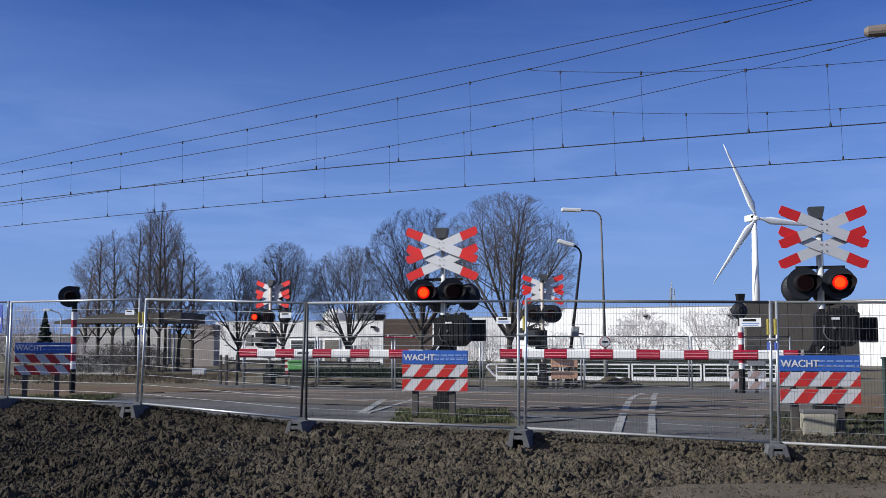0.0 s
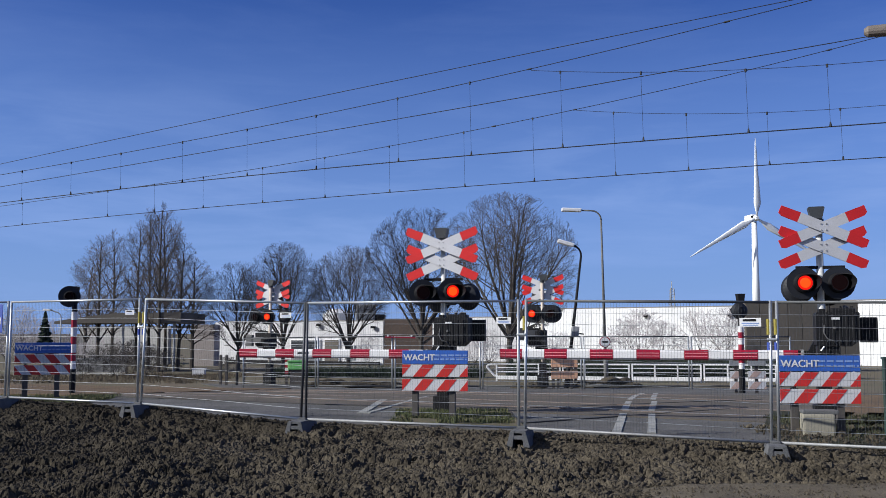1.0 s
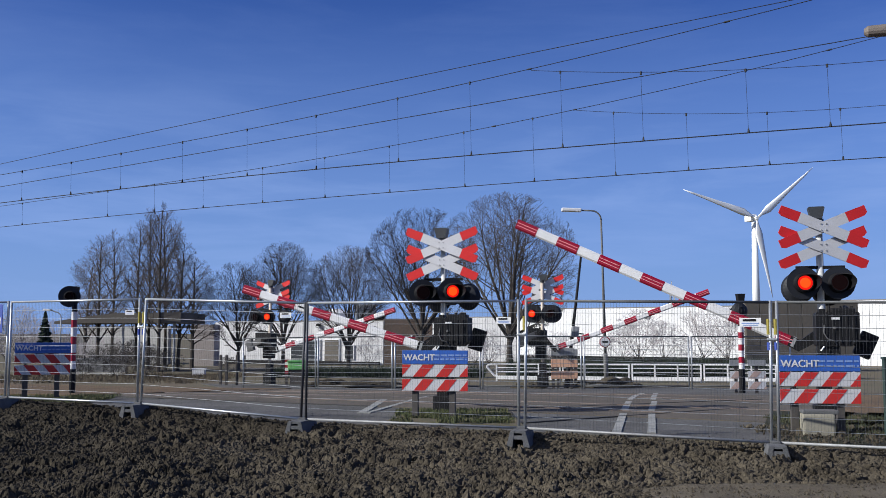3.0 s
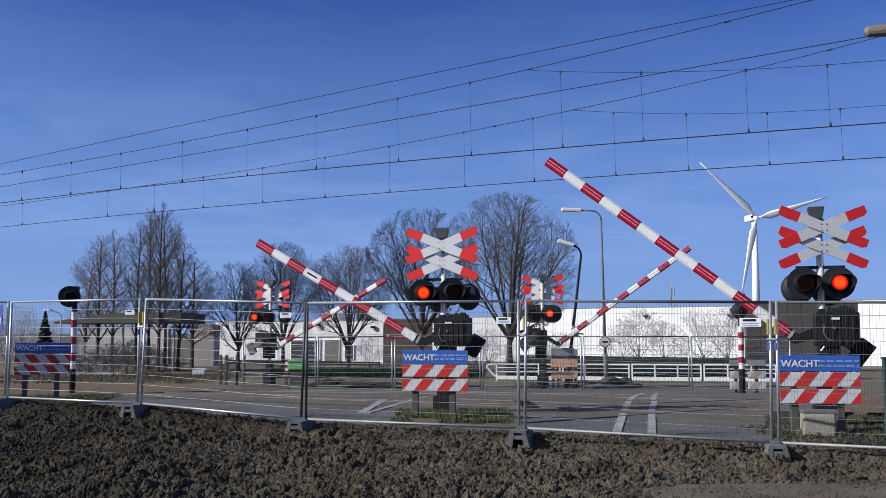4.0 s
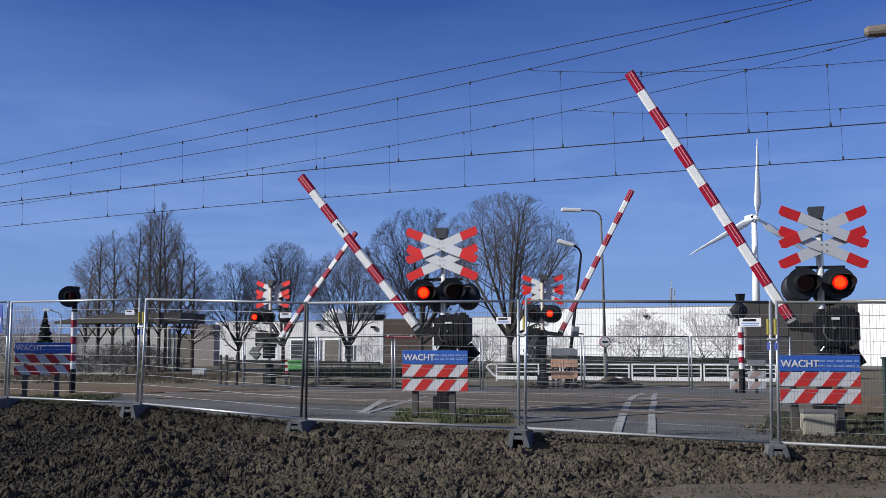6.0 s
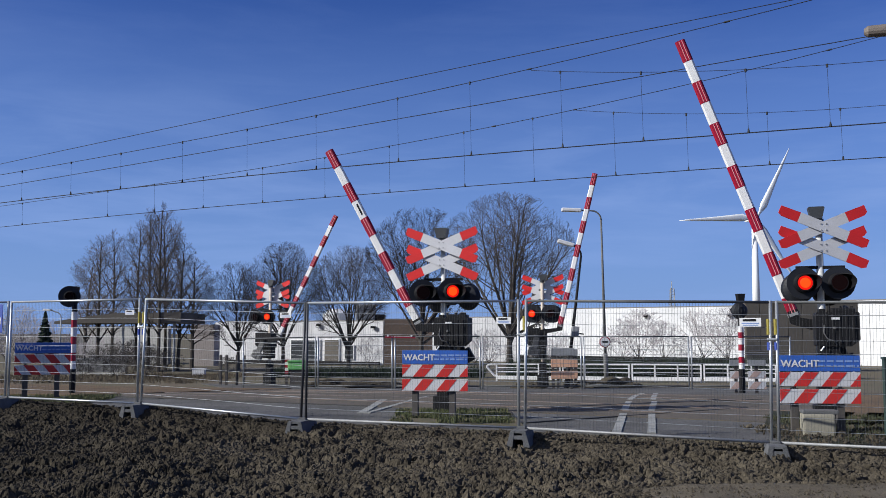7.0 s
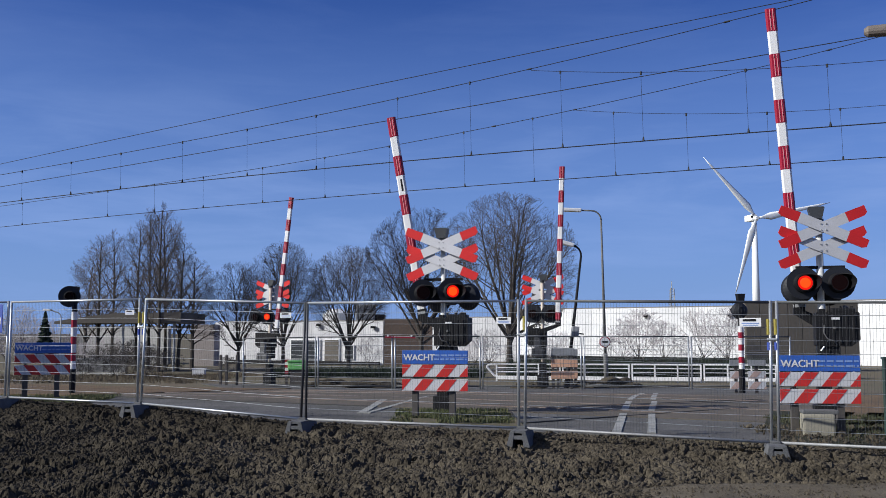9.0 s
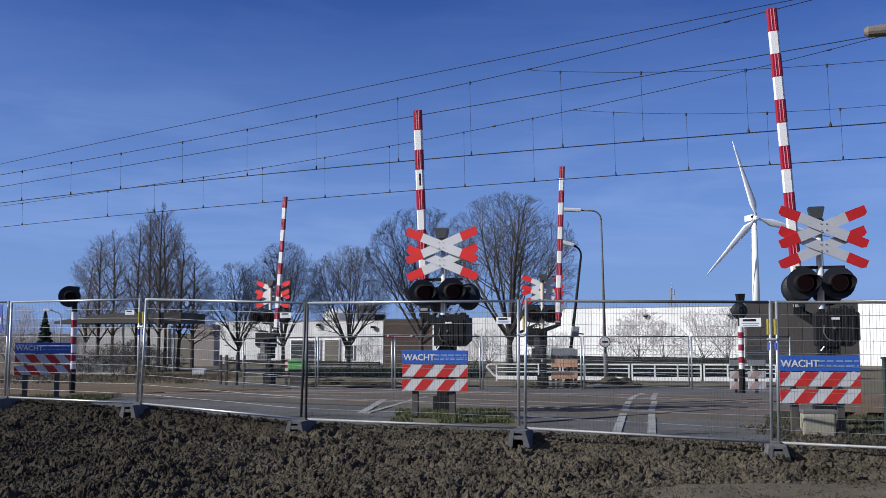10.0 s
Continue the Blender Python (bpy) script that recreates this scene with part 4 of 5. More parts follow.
def build_wires():
    for k in ("A", "B"):
        t = thing("overhead_line", Matrix(), "thin dark overhead railway wires with droppers", "overhead line", "two overhead lines")
        far = -26 if k == "A" else -33
        steps = np.arange(far, 16.1, 1.0)
        part("contact_wire", pipe(B(), [wire_point(k, s, 5.5) for s in steps], 0.012 if k == "A" else 0.011, 5), WIRE, t)
        part("carrier_wire", pipe(B(), [wire_point(k, s, curve_height(CARRIER[k], s)) for s in steps], 0.0085, 5), WIRE, t)
        part("feeder_wire", pipe(B(), [wire_point(k, s, curve_height(FEEDER[k], s)) for s in steps], 0.0085 if k == "A" else 0.011, 5), WIRE, t)
        s0 = 1.95 if k == "A" else 1.53
        part("stitch_wire", pipe(B(), [wire_point(k, s, curve_height(STITCH[k], s)) for s in np.arange(s0, 12, 0.75)], 0.006, 5), WIRE, t)
        for s in DROPS[k]:
            top = curve_height(STITCH[k] if s > s0 else CARRIER[k], s)
            a, b = wire_point(k, s, 5.5), wire_point(k, s - 0.02 * (top - 5.5), top)
            d = part("dropper", rod(B(), a, b, 0.0036, seg=4), WIRE, t)
            part("clamp", rod(B(), a, a + Vector((0, 0, 0.09)), 0.028, 0.014, 6), WIRE, d)
            part("clamp", rod(B(), b - Vector((0, 0, 0.05)), b + Vector((0, 0, 0.02)), 0.022, 0.022, 6), WIRE, d)
        p = wire_point(k, s0, curve_height(CARRIER[k], s0))
        q = wire_point(k, s0 - 0.10, curve_height(CARRIER[k], s0 - 0.10))
        part("joint", rod(B(), p, q, 0.022, 0.015, 8), WIRE, t)
        for s in ((6.2,) if k == "A" else (-0.75, 7.75)):
            p = wire_point(k, s, curve_height(CARRIER[k], s))
            q = wire_point(k, s - 0.12, curve_height(CARRIER[k], s - 0.12))
            part("insulator", rod(B(), p, q, 0.022, 0.018, 8), WIRE, t)
    # the tip of a cantilever reaching in from a mast at the side
    t = thing("cantilever", pose(8.70, 18.1, 7.34, 0, 0, -20), "brown insulated cantilever of the overhead line", "cantilever")
    bm = rod(B(), (-0.46, 0, 0), (0.2, 0, -0.01), 0.115, 0.13, 14)
    rod(bm, (-0.53, 0, 0), (-0.46, 0, 0), 0.06, 0.115, 14)
    part("insulator", bm, BRACKET, t, "brown ribbed insulator")
    part("tube", rod(B(), (0.2, 0, -0.01), (3.2, 0.6, -0.1), 0.045, seg=10), STEEL, t)
    part("catenary_mast", rod(B(), (3.2, 0.6, -7.1), (3.2, 0.6, 1.2), 0.16, 0.13, 12), GREY, t, "grey steel mast")


# ---- street lamps, wind turbine, far mast ----
def street_lamp(base, height, lean, reach, rise, head, label, r=0.06, body=GREY, droop=3.0):
    """A tapered pole with a bent arm and a flat lamp head, arm towards -x."""
    t = thing("street_lamp", pose(*base, 0, lean, 0), label, "street lamp", "street lamps")
    bm = rod(B(), (0, 0, 0), (0, 0, 1.2), r * 1.5, r * 1.4, 12)
    rod(bm, (0, 0, 1.2), (0, 0, height), r, r * 0.62, 12)
    part("pole", bm, body, t, smooth=True)
    bend = [(0, 0, height)]
    for i in range(1, 7):
        a = radians(15 * i)
        bend.append((-0.35 * (1 - math.cos(a)), 0, height + 0.35 * math.sin(a)))
    bend.append((-reach, 0, height + 0.35 + rise))
    part("arm", pipe(B(), bend, r * 0.55, 8), body, t, smooth=True)
    bm = box(B(), (-reach - head / 2, 0, height + 0.35 + rise + head / 2 * math.sin(radians(droop))), (head, 0.26, 0.13), pose(0, 0, 0, 0, droop, 0), bevel=0.035)
    part("lamp_head", bm, LAMP_HEAD, t, "lamp head whitened for its sun glint")
    return t


def build_lamps():
    # the tall pole is a darker grey, its shaded side put into the colour
    street_lamp((5.9, 35.0, -0.42), 6.05, -1.0, 0.72, 0.02, 0.72, "tall grey street lamp with a flat head", 0.055, WEIGHT)
    street_lamp((4.2, 33.0, -0.38), 4.54, 7.0, 0.28, 0.0, 0.58, "leaning dark street lamp with a flat head", 0.06, MACHINE, 9.0)
    t = thing("road_sign", pose(5.84, 34.9, 1.0), "small round white road sign on the lamp pole", "road sign")
    part("disc", rod(B(), (0, -0.1, 0.18), (0, -0.08, 0.18), 0.17, seg=20), WHITE, t)
    part("rim", rod(B(), (0, -0.079, 0.18), (0, -0.07, 0.18), 0.2, seg=20), RED, t)
    part("text_bar", box(B(), (0, -0.104, 0.18), (0.2, 0.006, 0.05)), MACHINE, t)
    part("clamp", box(B(), (0, -0.05, 0.18), (0.1, 0.1, 0.05)), STEEL, t)
    t = thing("junction_box", pose(4.50, 32.85, 1.55, 0, 7), "grey box strapped to the leaning lamp pole", "junction box")
    part("case", box(B(), (0, 0, 0), (0.24, 0.2, 0.36), bevel=0.02), GREY, t)
    part("stub", box(B(), (0.2, 0, -0.05), (0.2, 0.06, 0.04)), MACHINE, t)
    street_lamp((-22.6, 57.0, -0.8), 3.2, 0, 0.6, 0.1, 0.45, "slim street lamp among the trees", 0.06)


def build_turbine():
    t = thing("wind_turbine", pose(156.4, 480, -2), "tall white three-bladed wind turbine", "wind turbine")
    part("tower", rod(B(), (0, 0, 0), (0, 0, 59.3), 2.2, 1.25, 24), TURBINE, t, smooth=True)
    bm = box(B(), (-1.2, 1.6, 61.2), (3.0, 8.0, 3.2), pose(0, 0, 0, 0, 0, 9), bevel=0.5)
    part("nacelle", bm, TURBINE, t)
    part("vent", box(B(), (-1.75, -2.45, 61.5), (1.3, 0.2, 1.0), pose(0, 0, 0, 0, 0, 9), bevel=0.06), MACHINE, t, "dark vent in the nacelle")
    rotor = part("rotor", rod(B(), (0, -1.2, 0), (0, 0.8, 0), 0.8, 1.5, 16), TURBINE, t, "white rotor hub")
    outline = [(0.8, 0.55), (3.0, 0.65), (7.5, 1.9), (14, 1.55), (24, 0.95), (35, 0.5), (40.4, 0.12)]
    for k in range(3):
        bm = B()
        loops = []
        for d, w in outline:
            loops.append([bm.verts.new((x * w, y * 0.22 * w - 0.2, d)) for x, y in ((-0.75, 0), (-0.2, 1), (0.8, 0.5), (1.25, 0), (0.8, -0.5), (-0.2, -1))])
        for a, b in zip(loops, loops[1:]):
            for i in range(6):
                bm.faces.new((a[i], a[(i + 1) % 6], b[(i + 1) % 6], b[i]))
        bm.faces.new(loops[0])
        bm.faces.new(loops[-1][::-1])
        blade = part("blade", bm, TURBINE, rotor, smooth=True)
        blade.matrix_basis = pose(0, 0, 0, 0, 120 * k, 0)
    t2 = thing("lattice_mast", pose(84.5, 355, -2), "distant thin lattice mast", "mast")
    bm = B()
    for k in range(3):
        a = 2 * math.pi * k / 3
        rod(bm, (1.7 * math.cos(a), 1.7 * math.sin(a), 0), (0.8 * math.cos(a), 0.8 * math.sin(a), 20), 0.20, seg=4)
    for z in np.arange(1, 20, 1.0):
        w = 1.7 - 0.9 * z / 20
        rod(bm, (-w, 0, z), (w * 0.8, 0.3, z + 0.9), 0.1, seg=4)
    part("lattice", bm, GREY, t2)
    part("aerial", rod(B(), (0, 0, 19.5), (0, 0, 22.5), 0.18, seg=5), GREY, t2)
    return rotor


# ---- trees ----
def room(p, way, height, middle, wide, tall):
    """How far a limb may run from p before it leaves the crown's rounded outline."""
    q = Vector((p.x / wide, p.y / wide, (p.z - middle) / tall)) / height
    d = Vector((way.x / wide, way.y / wide, way.z / tall)) / height
    a, b, c = d.dot(d), 2 * q.dot(d), q.dot(q) - 1
    k = b * b - 4 * a * c
    return max(0.0, (-b + math.sqrt(k)) / (2 * a)) if k > 0 else 0.0


def grow(rng, height, trunk, trunk_r, limbs, lean, crown, kids, thin, first):
    """The limbs of a bare tree, as tapered pieces (start, end, radii, level)."""
    segs = []
    middle, wide, tall = crown[0] * height, crown[1], crown[2]

    def limb(p, way, length, r, level):
        n = (8, 6, 4, 3, 2)[min(level, 4)]
        step = length / n
        joints, ways = [p.copy()], []
        for i in range(n):
            jitter = Vector((rng.uniform(-1, 1), rng.uniform(-1, 1), rng.uniform(-0.6, 0.8)))
            way = (way + jitter * (0.03, 0.09, 0.14, 0.18, 0.2)[min(level, 4)] + Vector((0, 0, 0.03 if level else 0.05))).normalized()
            ways.append(way)
            q = joints[-1] + way * step
            taper = 0.45 if level == 0 and trunk < 0.6 else 0.85
            ra, rb = r * (1 - taper * i / n), r * (1 - taper * (i + 1) / n)
            segs.append((joints[-1], q, max(ra, thin), max(rb, thin * 0.8), level))
            joints.append(q)
        if level > len(kids):
            return
        count = limbs if level == 0 else kids[level - 1]
        for k in range(count):
            lo = first if level == 0 else (0.30 if trunk < 0.6 else 0.22)
            f = lo + (0.995 - lo) * (k + rng.random()) / count
            i = min(n - 1, int(f * n))
            base = joints[i].lerp(joints[i + 1], f * n - i)
            axis = ways[i].orthogonal().normalized()
            axis.rotate(Matrix.Rotation(rng.uniform(-0.5, 0.5) + k * 2.4, 3, ways[i]))
            tilt = radians(rng.uniform(*lean)) if level == 0 else radians(rng.uniform(22, 52))
            d = (ways[i] * math.cos(tilt) + axis * math.sin(tilt)).normalized()
            free = room(base, d, height, middle, wide, tall) * (rng.uniform(0.84, 0.96) if level == 0 else rng.uniform(0.84, 1.04))
            own = free if level == 0 else length * rng.uniform(0.34, 0.62) * (1.15 - 0.45 * f)
            if level == 0 and trunk > 0.6:
                own = height * rng.uniform(0.20, 0.34)
            if min(own, free) > 0.12:
                limb(base, d, min(own, free), max(r * (1 - 0.8 * f) * 0.6 if level or trunk > 0.6 else r * rng.uniform(0.38, 0.55), thin), level + 1)
    limb(Vector((0, 0, -0.1)), Vector((rng.uniform(-0.05, 0.05), rng.uniform(-0.05, 0.05), 1)), height * trunk, trunk_r, 0)
    return segs


def limbs_mesh(name, segs, material, sides):
    verts, faces = [], []
    for a, b, ra, rb, level in segs:
        way = (b - a).normalized()
        u = way.orthogonal().normalized()
        v = way.cross(u)
        i, n = len(verts), sides if level > 1 else 7
        for p, r in ((a, ra), (b, rb)):
            for k in range(n):
                t = 2 * math.pi * k / n
                verts.append(p + u * (r * math.cos(t)) + v * (r * math.sin(t)))
        for k in range(n):
            faces.append((i + k, i + (k + 1) % n, i + n + (k + 1) % n, i + n + k))
    return mesh_from(name, [tuple(v) for v in verts], faces, [material])


def tree_kind(seed, height, twig, **form):
    segs = grow(random.Random(seed), height, **form)
    k = height / max(s[1].z for s in segs)
    segs = [(a * k, b * k, ra, rb, lv) for a, b, ra, rb, lv in segs]
    return limbs_mesh("trunk", [s for s in segs if s[4] < 2], BARK, 5), limbs_mesh("crown", [s for s in segs if s[4] >= 2], twig, 3)


def plant(name, kind, x, y, scale, turn, label, category, group):
    t = thing(name, pose(x, y, land(y) - 0.02, 0, 0, turn), label, category, group)
    for nm, me in zip(("trunk", "crown"), kind):
        ob = new(nm, me)
        ob.parent = t
    t.scale = (scale,) * 3 if isinstance(scale, (int, float)) else scale
    return t


def build_trees():
    vase = dict(trunk=0.27, trunk_r=0.20, limbs=13, lean=(5, 58), crown=(0.60, 0.37, 0.41), kids=(11, 9, 6), thin=0.0052, first=0.55)
    spire = dict(trunk=0.97, trunk_r=0.13, limbs=26, lean=(24, 48), crown=(0.50, 0.155, 0.52), kids=(8, 6, 4), thin=0.0050, first=0.20)
    bush = dict(trunk=0.20, trunk_r=0.05, limbs=10, lean=(5, 62), crown=(0.55, 0.48, 0.48), kids=(7, 5, 3), thin=0.009, first=0.10)
    broad = [tree_kind(s, 10, TWIG, **vase) for s in (17, 12, 13)]
    poplar = [tree_kind(s, 11, TWIG_RED, **spire) for s in (21, 22, 23)]
    shrub = [tree_kind(s, 4.5, TWIG_GREY, **bush) for s in (31, 32)]
    lab = "bare winter tree with a broad twiggy crown"
    for i, (px, yy, top, wide) in enumerate(((900, 56, 338, 1.1), (745, 60, 364, 1.0), (618, 62, 430, 0.95), (503, 60, 426, 0.92), (424, 66, 462, 1.0))):
        h = (590 - top) * yy / 1700 + 1.5 - land(yy)
        plant("tree", broad[i % 3], (px - 784) * yy / 1700, yy, (h / 10 * wide, h / 10 * wide, h / 10), 70 * i, lab, "tree", "trees beyond the crossing")
    lab = "tall narrow bare poplar"
    for i, (px, yy, top, wide) in enumerate(((177, 60, 414, 1.25), (201, 66, 404, 1.1), (244, 62, 388, 1.0), (266, 64, 366, 0.9), (284, 58, 354, 1.0), (296, 65, 372, 1.0), (318, 62, 420, 1.3), (342, 66, 452, 1.7), (150, 70, 452, 1.4))):
        h = (590 - top) * yy / 1700 + 1.5 - land(yy)
        plant("poplar", poplar[i % 3], (px - 784) * yy / 1700, yy, (h / 11 * wide, h / 11 * wide, h / 11), 50 * i, lab, "tree", "poplars beyond the crossing")
    lab = "leafless grey shrub before the white building"
    for i, (px, yy, top) in enumerate(((1130, 80, 545), (1098, 84, 562), (1172, 82, 566), (1244, 80, 545), (1285, 84, 542), (985, 78, 585), (955, 80, 592), (865, 74, 580), (655, 70, 595), (840, 78, 590))):
        h = (590 - top) * yy / 1700 + 1.5 - land(yy)
        plant("shrub", shrub[i % 2], (px - 784) * yy / 1700, yy, (h / 4.5 * 1.25, h / 4.5 * 1.25, h / 4.5), 80 * i, lab, "shrub", "shrubs before the building")
    lab = "distant bare leafless thicket"
    for i, (px, yy, top) in enumerate(((40, 90, 540), (15, 95, 555), (-20, 95, 550), (65, 100, 560), (100, 95, 565), (130, 92, 590), (170, 80, 590), (220, 76, 595), (260, 80, 600), (190, 70, 600), (150, 66, 605), (230, 66, 598), (265, 64, 604), (175, 62, 608))):
        h = (590 - top) * yy / 1700 + 1.5 - land(yy)
        plant("thicket", shrub[i % 2], (px - 784) * yy / 1700, yy, h / 4.5, 40 * i, lab, "shrub", "distant thicket")
    low = dict(trunk=0.18, trunk_r=0.04, limbs=11, lean=(5, 66), crown=(0.5, 0.55, 0.5), kids=(7, 5, 3), thin=0.010, first=0.06)
    bramble = [tree_kind(s, 4.5, TWIG, **low) for s in (41, 42)]
    for i, (px, yy, top) in enumerate(((130, 52, 625), (175, 50, 615), (205, 48, 606), (240, 50, 600), (262, 47, 612), (292, 50, 616), (228, 46, 622), (150, 47, 630), (405, 54, 630))):
        h = (590 - top) * yy / 1700 + 1.5 - land(yy)
        plant("bramble", bramble[i % 2], (px - 784) * yy / 1700, yy, (h / 4.5 * 1.7, h / 4.5 * 1.4, h / 4.5), 65 * i, "low brown leafless bramble by the tracks", "shrub", "brambles by the tracks")
    # a small dark spruce
    t = thing("spruce", pose(-35.5, 86, land(86)), "small dark conifer in the distance", "tree")
    part("trunk", rod(B(), (0, 0, 0), (0, 0, 4.6), 0.12, 0.03, 7), BARK, t)
    rng = random.Random(5)
    verts, faces = [], []
    for i in range(420):
        z = 0.5 + 4.2 * rng.random() ** 1.2
        r = 1.25 * (1 - z / 4.9) * rng.uniform(0.6, 1.1) + 0.05
        a = rng.uniform(0, 6.283)
        tip = Vector((r * math.cos(a), r * math.sin(a), z - 0.25 * r))
        side = Vector((-math.sin(a), math.cos(a), 0)) * 0.12 * (0.4 + r)
        k = len(verts)
        verts += [(0, 0, z + 0.12), tuple(tip + side), tuple(tip - side), tuple(tip * 0.6 + Vector((0, 0, z * 0.4 - 0.18)))]
        faces += [(k, k + 1, k + 2), (k, k + 2, k + 3), (k, k + 3, k + 1)]
    ob = new("crown", mesh_from("crown", verts, faces, [CONIFER]))
    ob.parent = t


# ---- buildings ----
def facade(t, name, a, b, z0, z1, thick, material, step, parent_label=""):
    """A wall of upright cladding sheets from a to b."""
    a, b = Vector((*a, 0)), Vector((*b, 0))
    n = max(1, round((b - a).length / step))
    w = (b - a).length / n
    yaw = math.degrees(math.atan2((b - a).y, (b - a).x))
    wall = part(name, box(B(), (0, 0, 0), ((b - a).length, thick, z1 - z0)), material, t, parent_label)
    mid = (a + b) / 2
    wall.matrix_basis = pose(mid.x, mid.y, (z0 + z1) / 2, 0, 0, yaw)
    me = finish("cladding_sheet", box(B(), (0, 0, 0), (w - 0.03, 0.05, z1 - z0 - 0.02), bevel=0.01), material)
    for i in range(n):
        ob = new("cladding_sheet", me)
        ob.parent = wall
        ob.matrix_basis = pose(-(b - a).length / 2 + (i + 0.5) * w, -thick / 2 - 0.03, 0)
    return wall


def build_buildings():
    # the long white hall
    z0 = -1.8
    t = thing("warehouse", Matrix(), "long white clad warehouse with a flat roof", "warehouse")
    facade(t, "wall", (8.2, 104.5), (30.0, 90.0), z0, 4.0, 0.4, CLAD, 2.2)
    roof = B()
    prism(roof, [(-0.2, 3.97), (26.4, 3.97), (26.4, 4.12), (-0.2, 4.12)], 30, pose(8.2, 104.5, 0, 0, 0, -33.6))
    part("roof", roof, ROOF, t)
    for x in (20.2, 27.2):
        y = 104.5 - (x - 8.2) * 14.5 / 21.8 - 0.5
        part("wall_lamp", box(B(), (x, y, 3.2), (0.5, 0.4, 0.28), bevel=0.05), MACHINE, t, "dark wall lamp")
    part("plinth", box(B(), (18.9, 96.7, -1.3), (26.0, 0.3, 0.9), pose(0, 0, 0, 0, 0, -33.6)), MACHINE, t, "dark plinth")
    # the bright hall at the side
    t = thing("warehouse", Matrix(), "large sunlit white warehouse beside a taupe one", "warehouse")
    facade(t, "wall", (31.8, 83), (52, 66), -1.2, 4.2, 0.4, CLAD, 2.4)
    part("roof", prism(B(), [(-0.2, 4.15), (26.6, 4.15), (26.6, 4.3), (-0.2, 4.3)], 20, pose(31.8, 83, 0, 0, 0, -40.1)), ROOF, t)
    # the taupe block
    t = thing("commercial_building", Matrix(), "taupe clad flat-roofed building", "building")
    facade(t, "wall", (18.8, 60), (25.8, 60), -1.0, 3.35, 0.3, CLAD_DARK, 0.9)
    part("side_wall", box(B(), (19.36, 61.4, 1.15), (0.3, 2.6, 4.3), pose(0, 0, 0, 0, 0, -18)), CLAD_DARK, t)
    part("roof", box(B(), (22.7, 61.4, 3.42), (6.6, 3.2, 0.14), bevel=0.02), ROOF, t)
    # the low white hall with its brown end
    t = thing("industrial_hall", Matrix(), "low white hall with dark windows and a door", "industrial hall")
    facade(t, "wall", (-21.3, 90.54), (-5.0, 82.6), -1.4, 2.5, 0.3, CLAD_SHADED, 1.8)
    facade(t, "wall", (-5.0, 82.6), (-0.9, 82.6), -1.4, 2.6, 0.3, BRICKISH, 4.2)
    part("roof", prism(B(), [(-0.2, 2.48), (17.0, 2.48), (17.0, 2.62), (-0.2, 2.62)], 12, pose(-20.2, 90, 0, 0, 0, -26)), ROOF, t)
    part("roof", box(B(), (-2.95, 87, 2.66), (4.3, 9, 0.14), bevel=0.02), ROOF, t)
    for name, x0, x1, za, zb, fill in (("window", -13.5, -12.1, -0.75, 0.85, GLASS), ("window", -11.9, -10.7, -0.75, 0.85, GLASS), ("door", -10.3, -8.9, -1.5, 0.9, CLAD_DARK), ("window", -8.4, -7.6, -0.7, 0.4, GLASS)):
        x = (x0 + x1) / 2
        w = part(name, box(B(), (0, -0.28, 0), (x1 - x0 + 0.2, 0.12, zb - za + 0.16), bevel=0.02), WHITE, t, "white framed " + name)
        w.matrix_basis = pose(x, 90 - (x + 20.2) * 0.487, (za + zb) / 2, 0, 0, -26)
        part("panel" if name == "door" else "pane", box(B(), (0, -0.35, 0), (x1 - x0, 0.04, zb - za)), fill, w)
    part("plinth", box(B(), (-12.6, 85.9, -1.2), (16.0, 0.16, 0.5), pose(0, 0, 0, 0, 0, -26)), MACHINE, t, "dark plinth")
    part("shed", box(B(), (-19.6, 80, 0.35), (1.75, 2, 3.7), bevel=0.03), PALE_TAUPE, t, "brown shed at the hall's end")
    for x, z, s in ((-11.0, 2.2, 0.4), (-6.0, 2.0, 0.4)):
        part("wall_lamp", box(B(), (x, 89.55 - (x + 20.2) * 0.487, z), (s, 0.3, 0.2)), MACHINE, t)
    bm = box(B(), (-6.9, 86, 3.35), (1.7, 2, 1.4), bevel=0.03)
    for i in range(7):
        box(bm, (-7.6 + i * 0.23, 84.96, 3.35), (0.05, 0.06, 1.2))
    part("roof_unit", bm, GREY, t, "grey ventilation unit")
    part("roof_unit", box(B(), (-5.6, 86, 2.9), (0.9, 1, 0.5), bevel=0.03), MACHINE, t)
    t = thing("industrial_hall", Matrix(), "low white hall beside the long warehouse", "industrial hall")
    facade(t, "wall", (-1.6, 110.5), (8.0, 104.6), -1.6, 3.2, 0.3, CLAD_SHADED, 2.0)
    part("roof", prism(B(), [(-0.2, 3.18), (11.4, 3.18), (11.4, 3.32), (-0.2, 3.32)], 14, pose(-1.6, 110.5, 0, 0, 0, -31.6)), ROOF, t)
    t = thing("industrial_hall", Matrix(), "pale grey low hall behind bare poplars", "industrial hall")
    facade(t, "wall", (-36, 96), (-25.2, 89.1), -1.6, 2.0, 0.3, PALE_HALL, 2.4)
    part("roof", prism(B(), [(-0.2, 1.98), (12.9, 1.98), (12.9, 2.15), (-0.2, 2.15)], 3, pose(-36, 96, 0, 0, 0, -32.6)), ROOF, t)
    t = thing("water_tank", pose(-9.75, 88, 2.55), "pale domed tank on the hall roof", "tank")
    bm = rod(B(), (0, 0, 0), (0, 0, 0.7), 1.25, 1.25, 20)
    rod(bm, (0, 0, 0.7), (0, 0, 1.15), 1.25, 0.55, 20)
    part("shell", bm, CLAD, t)
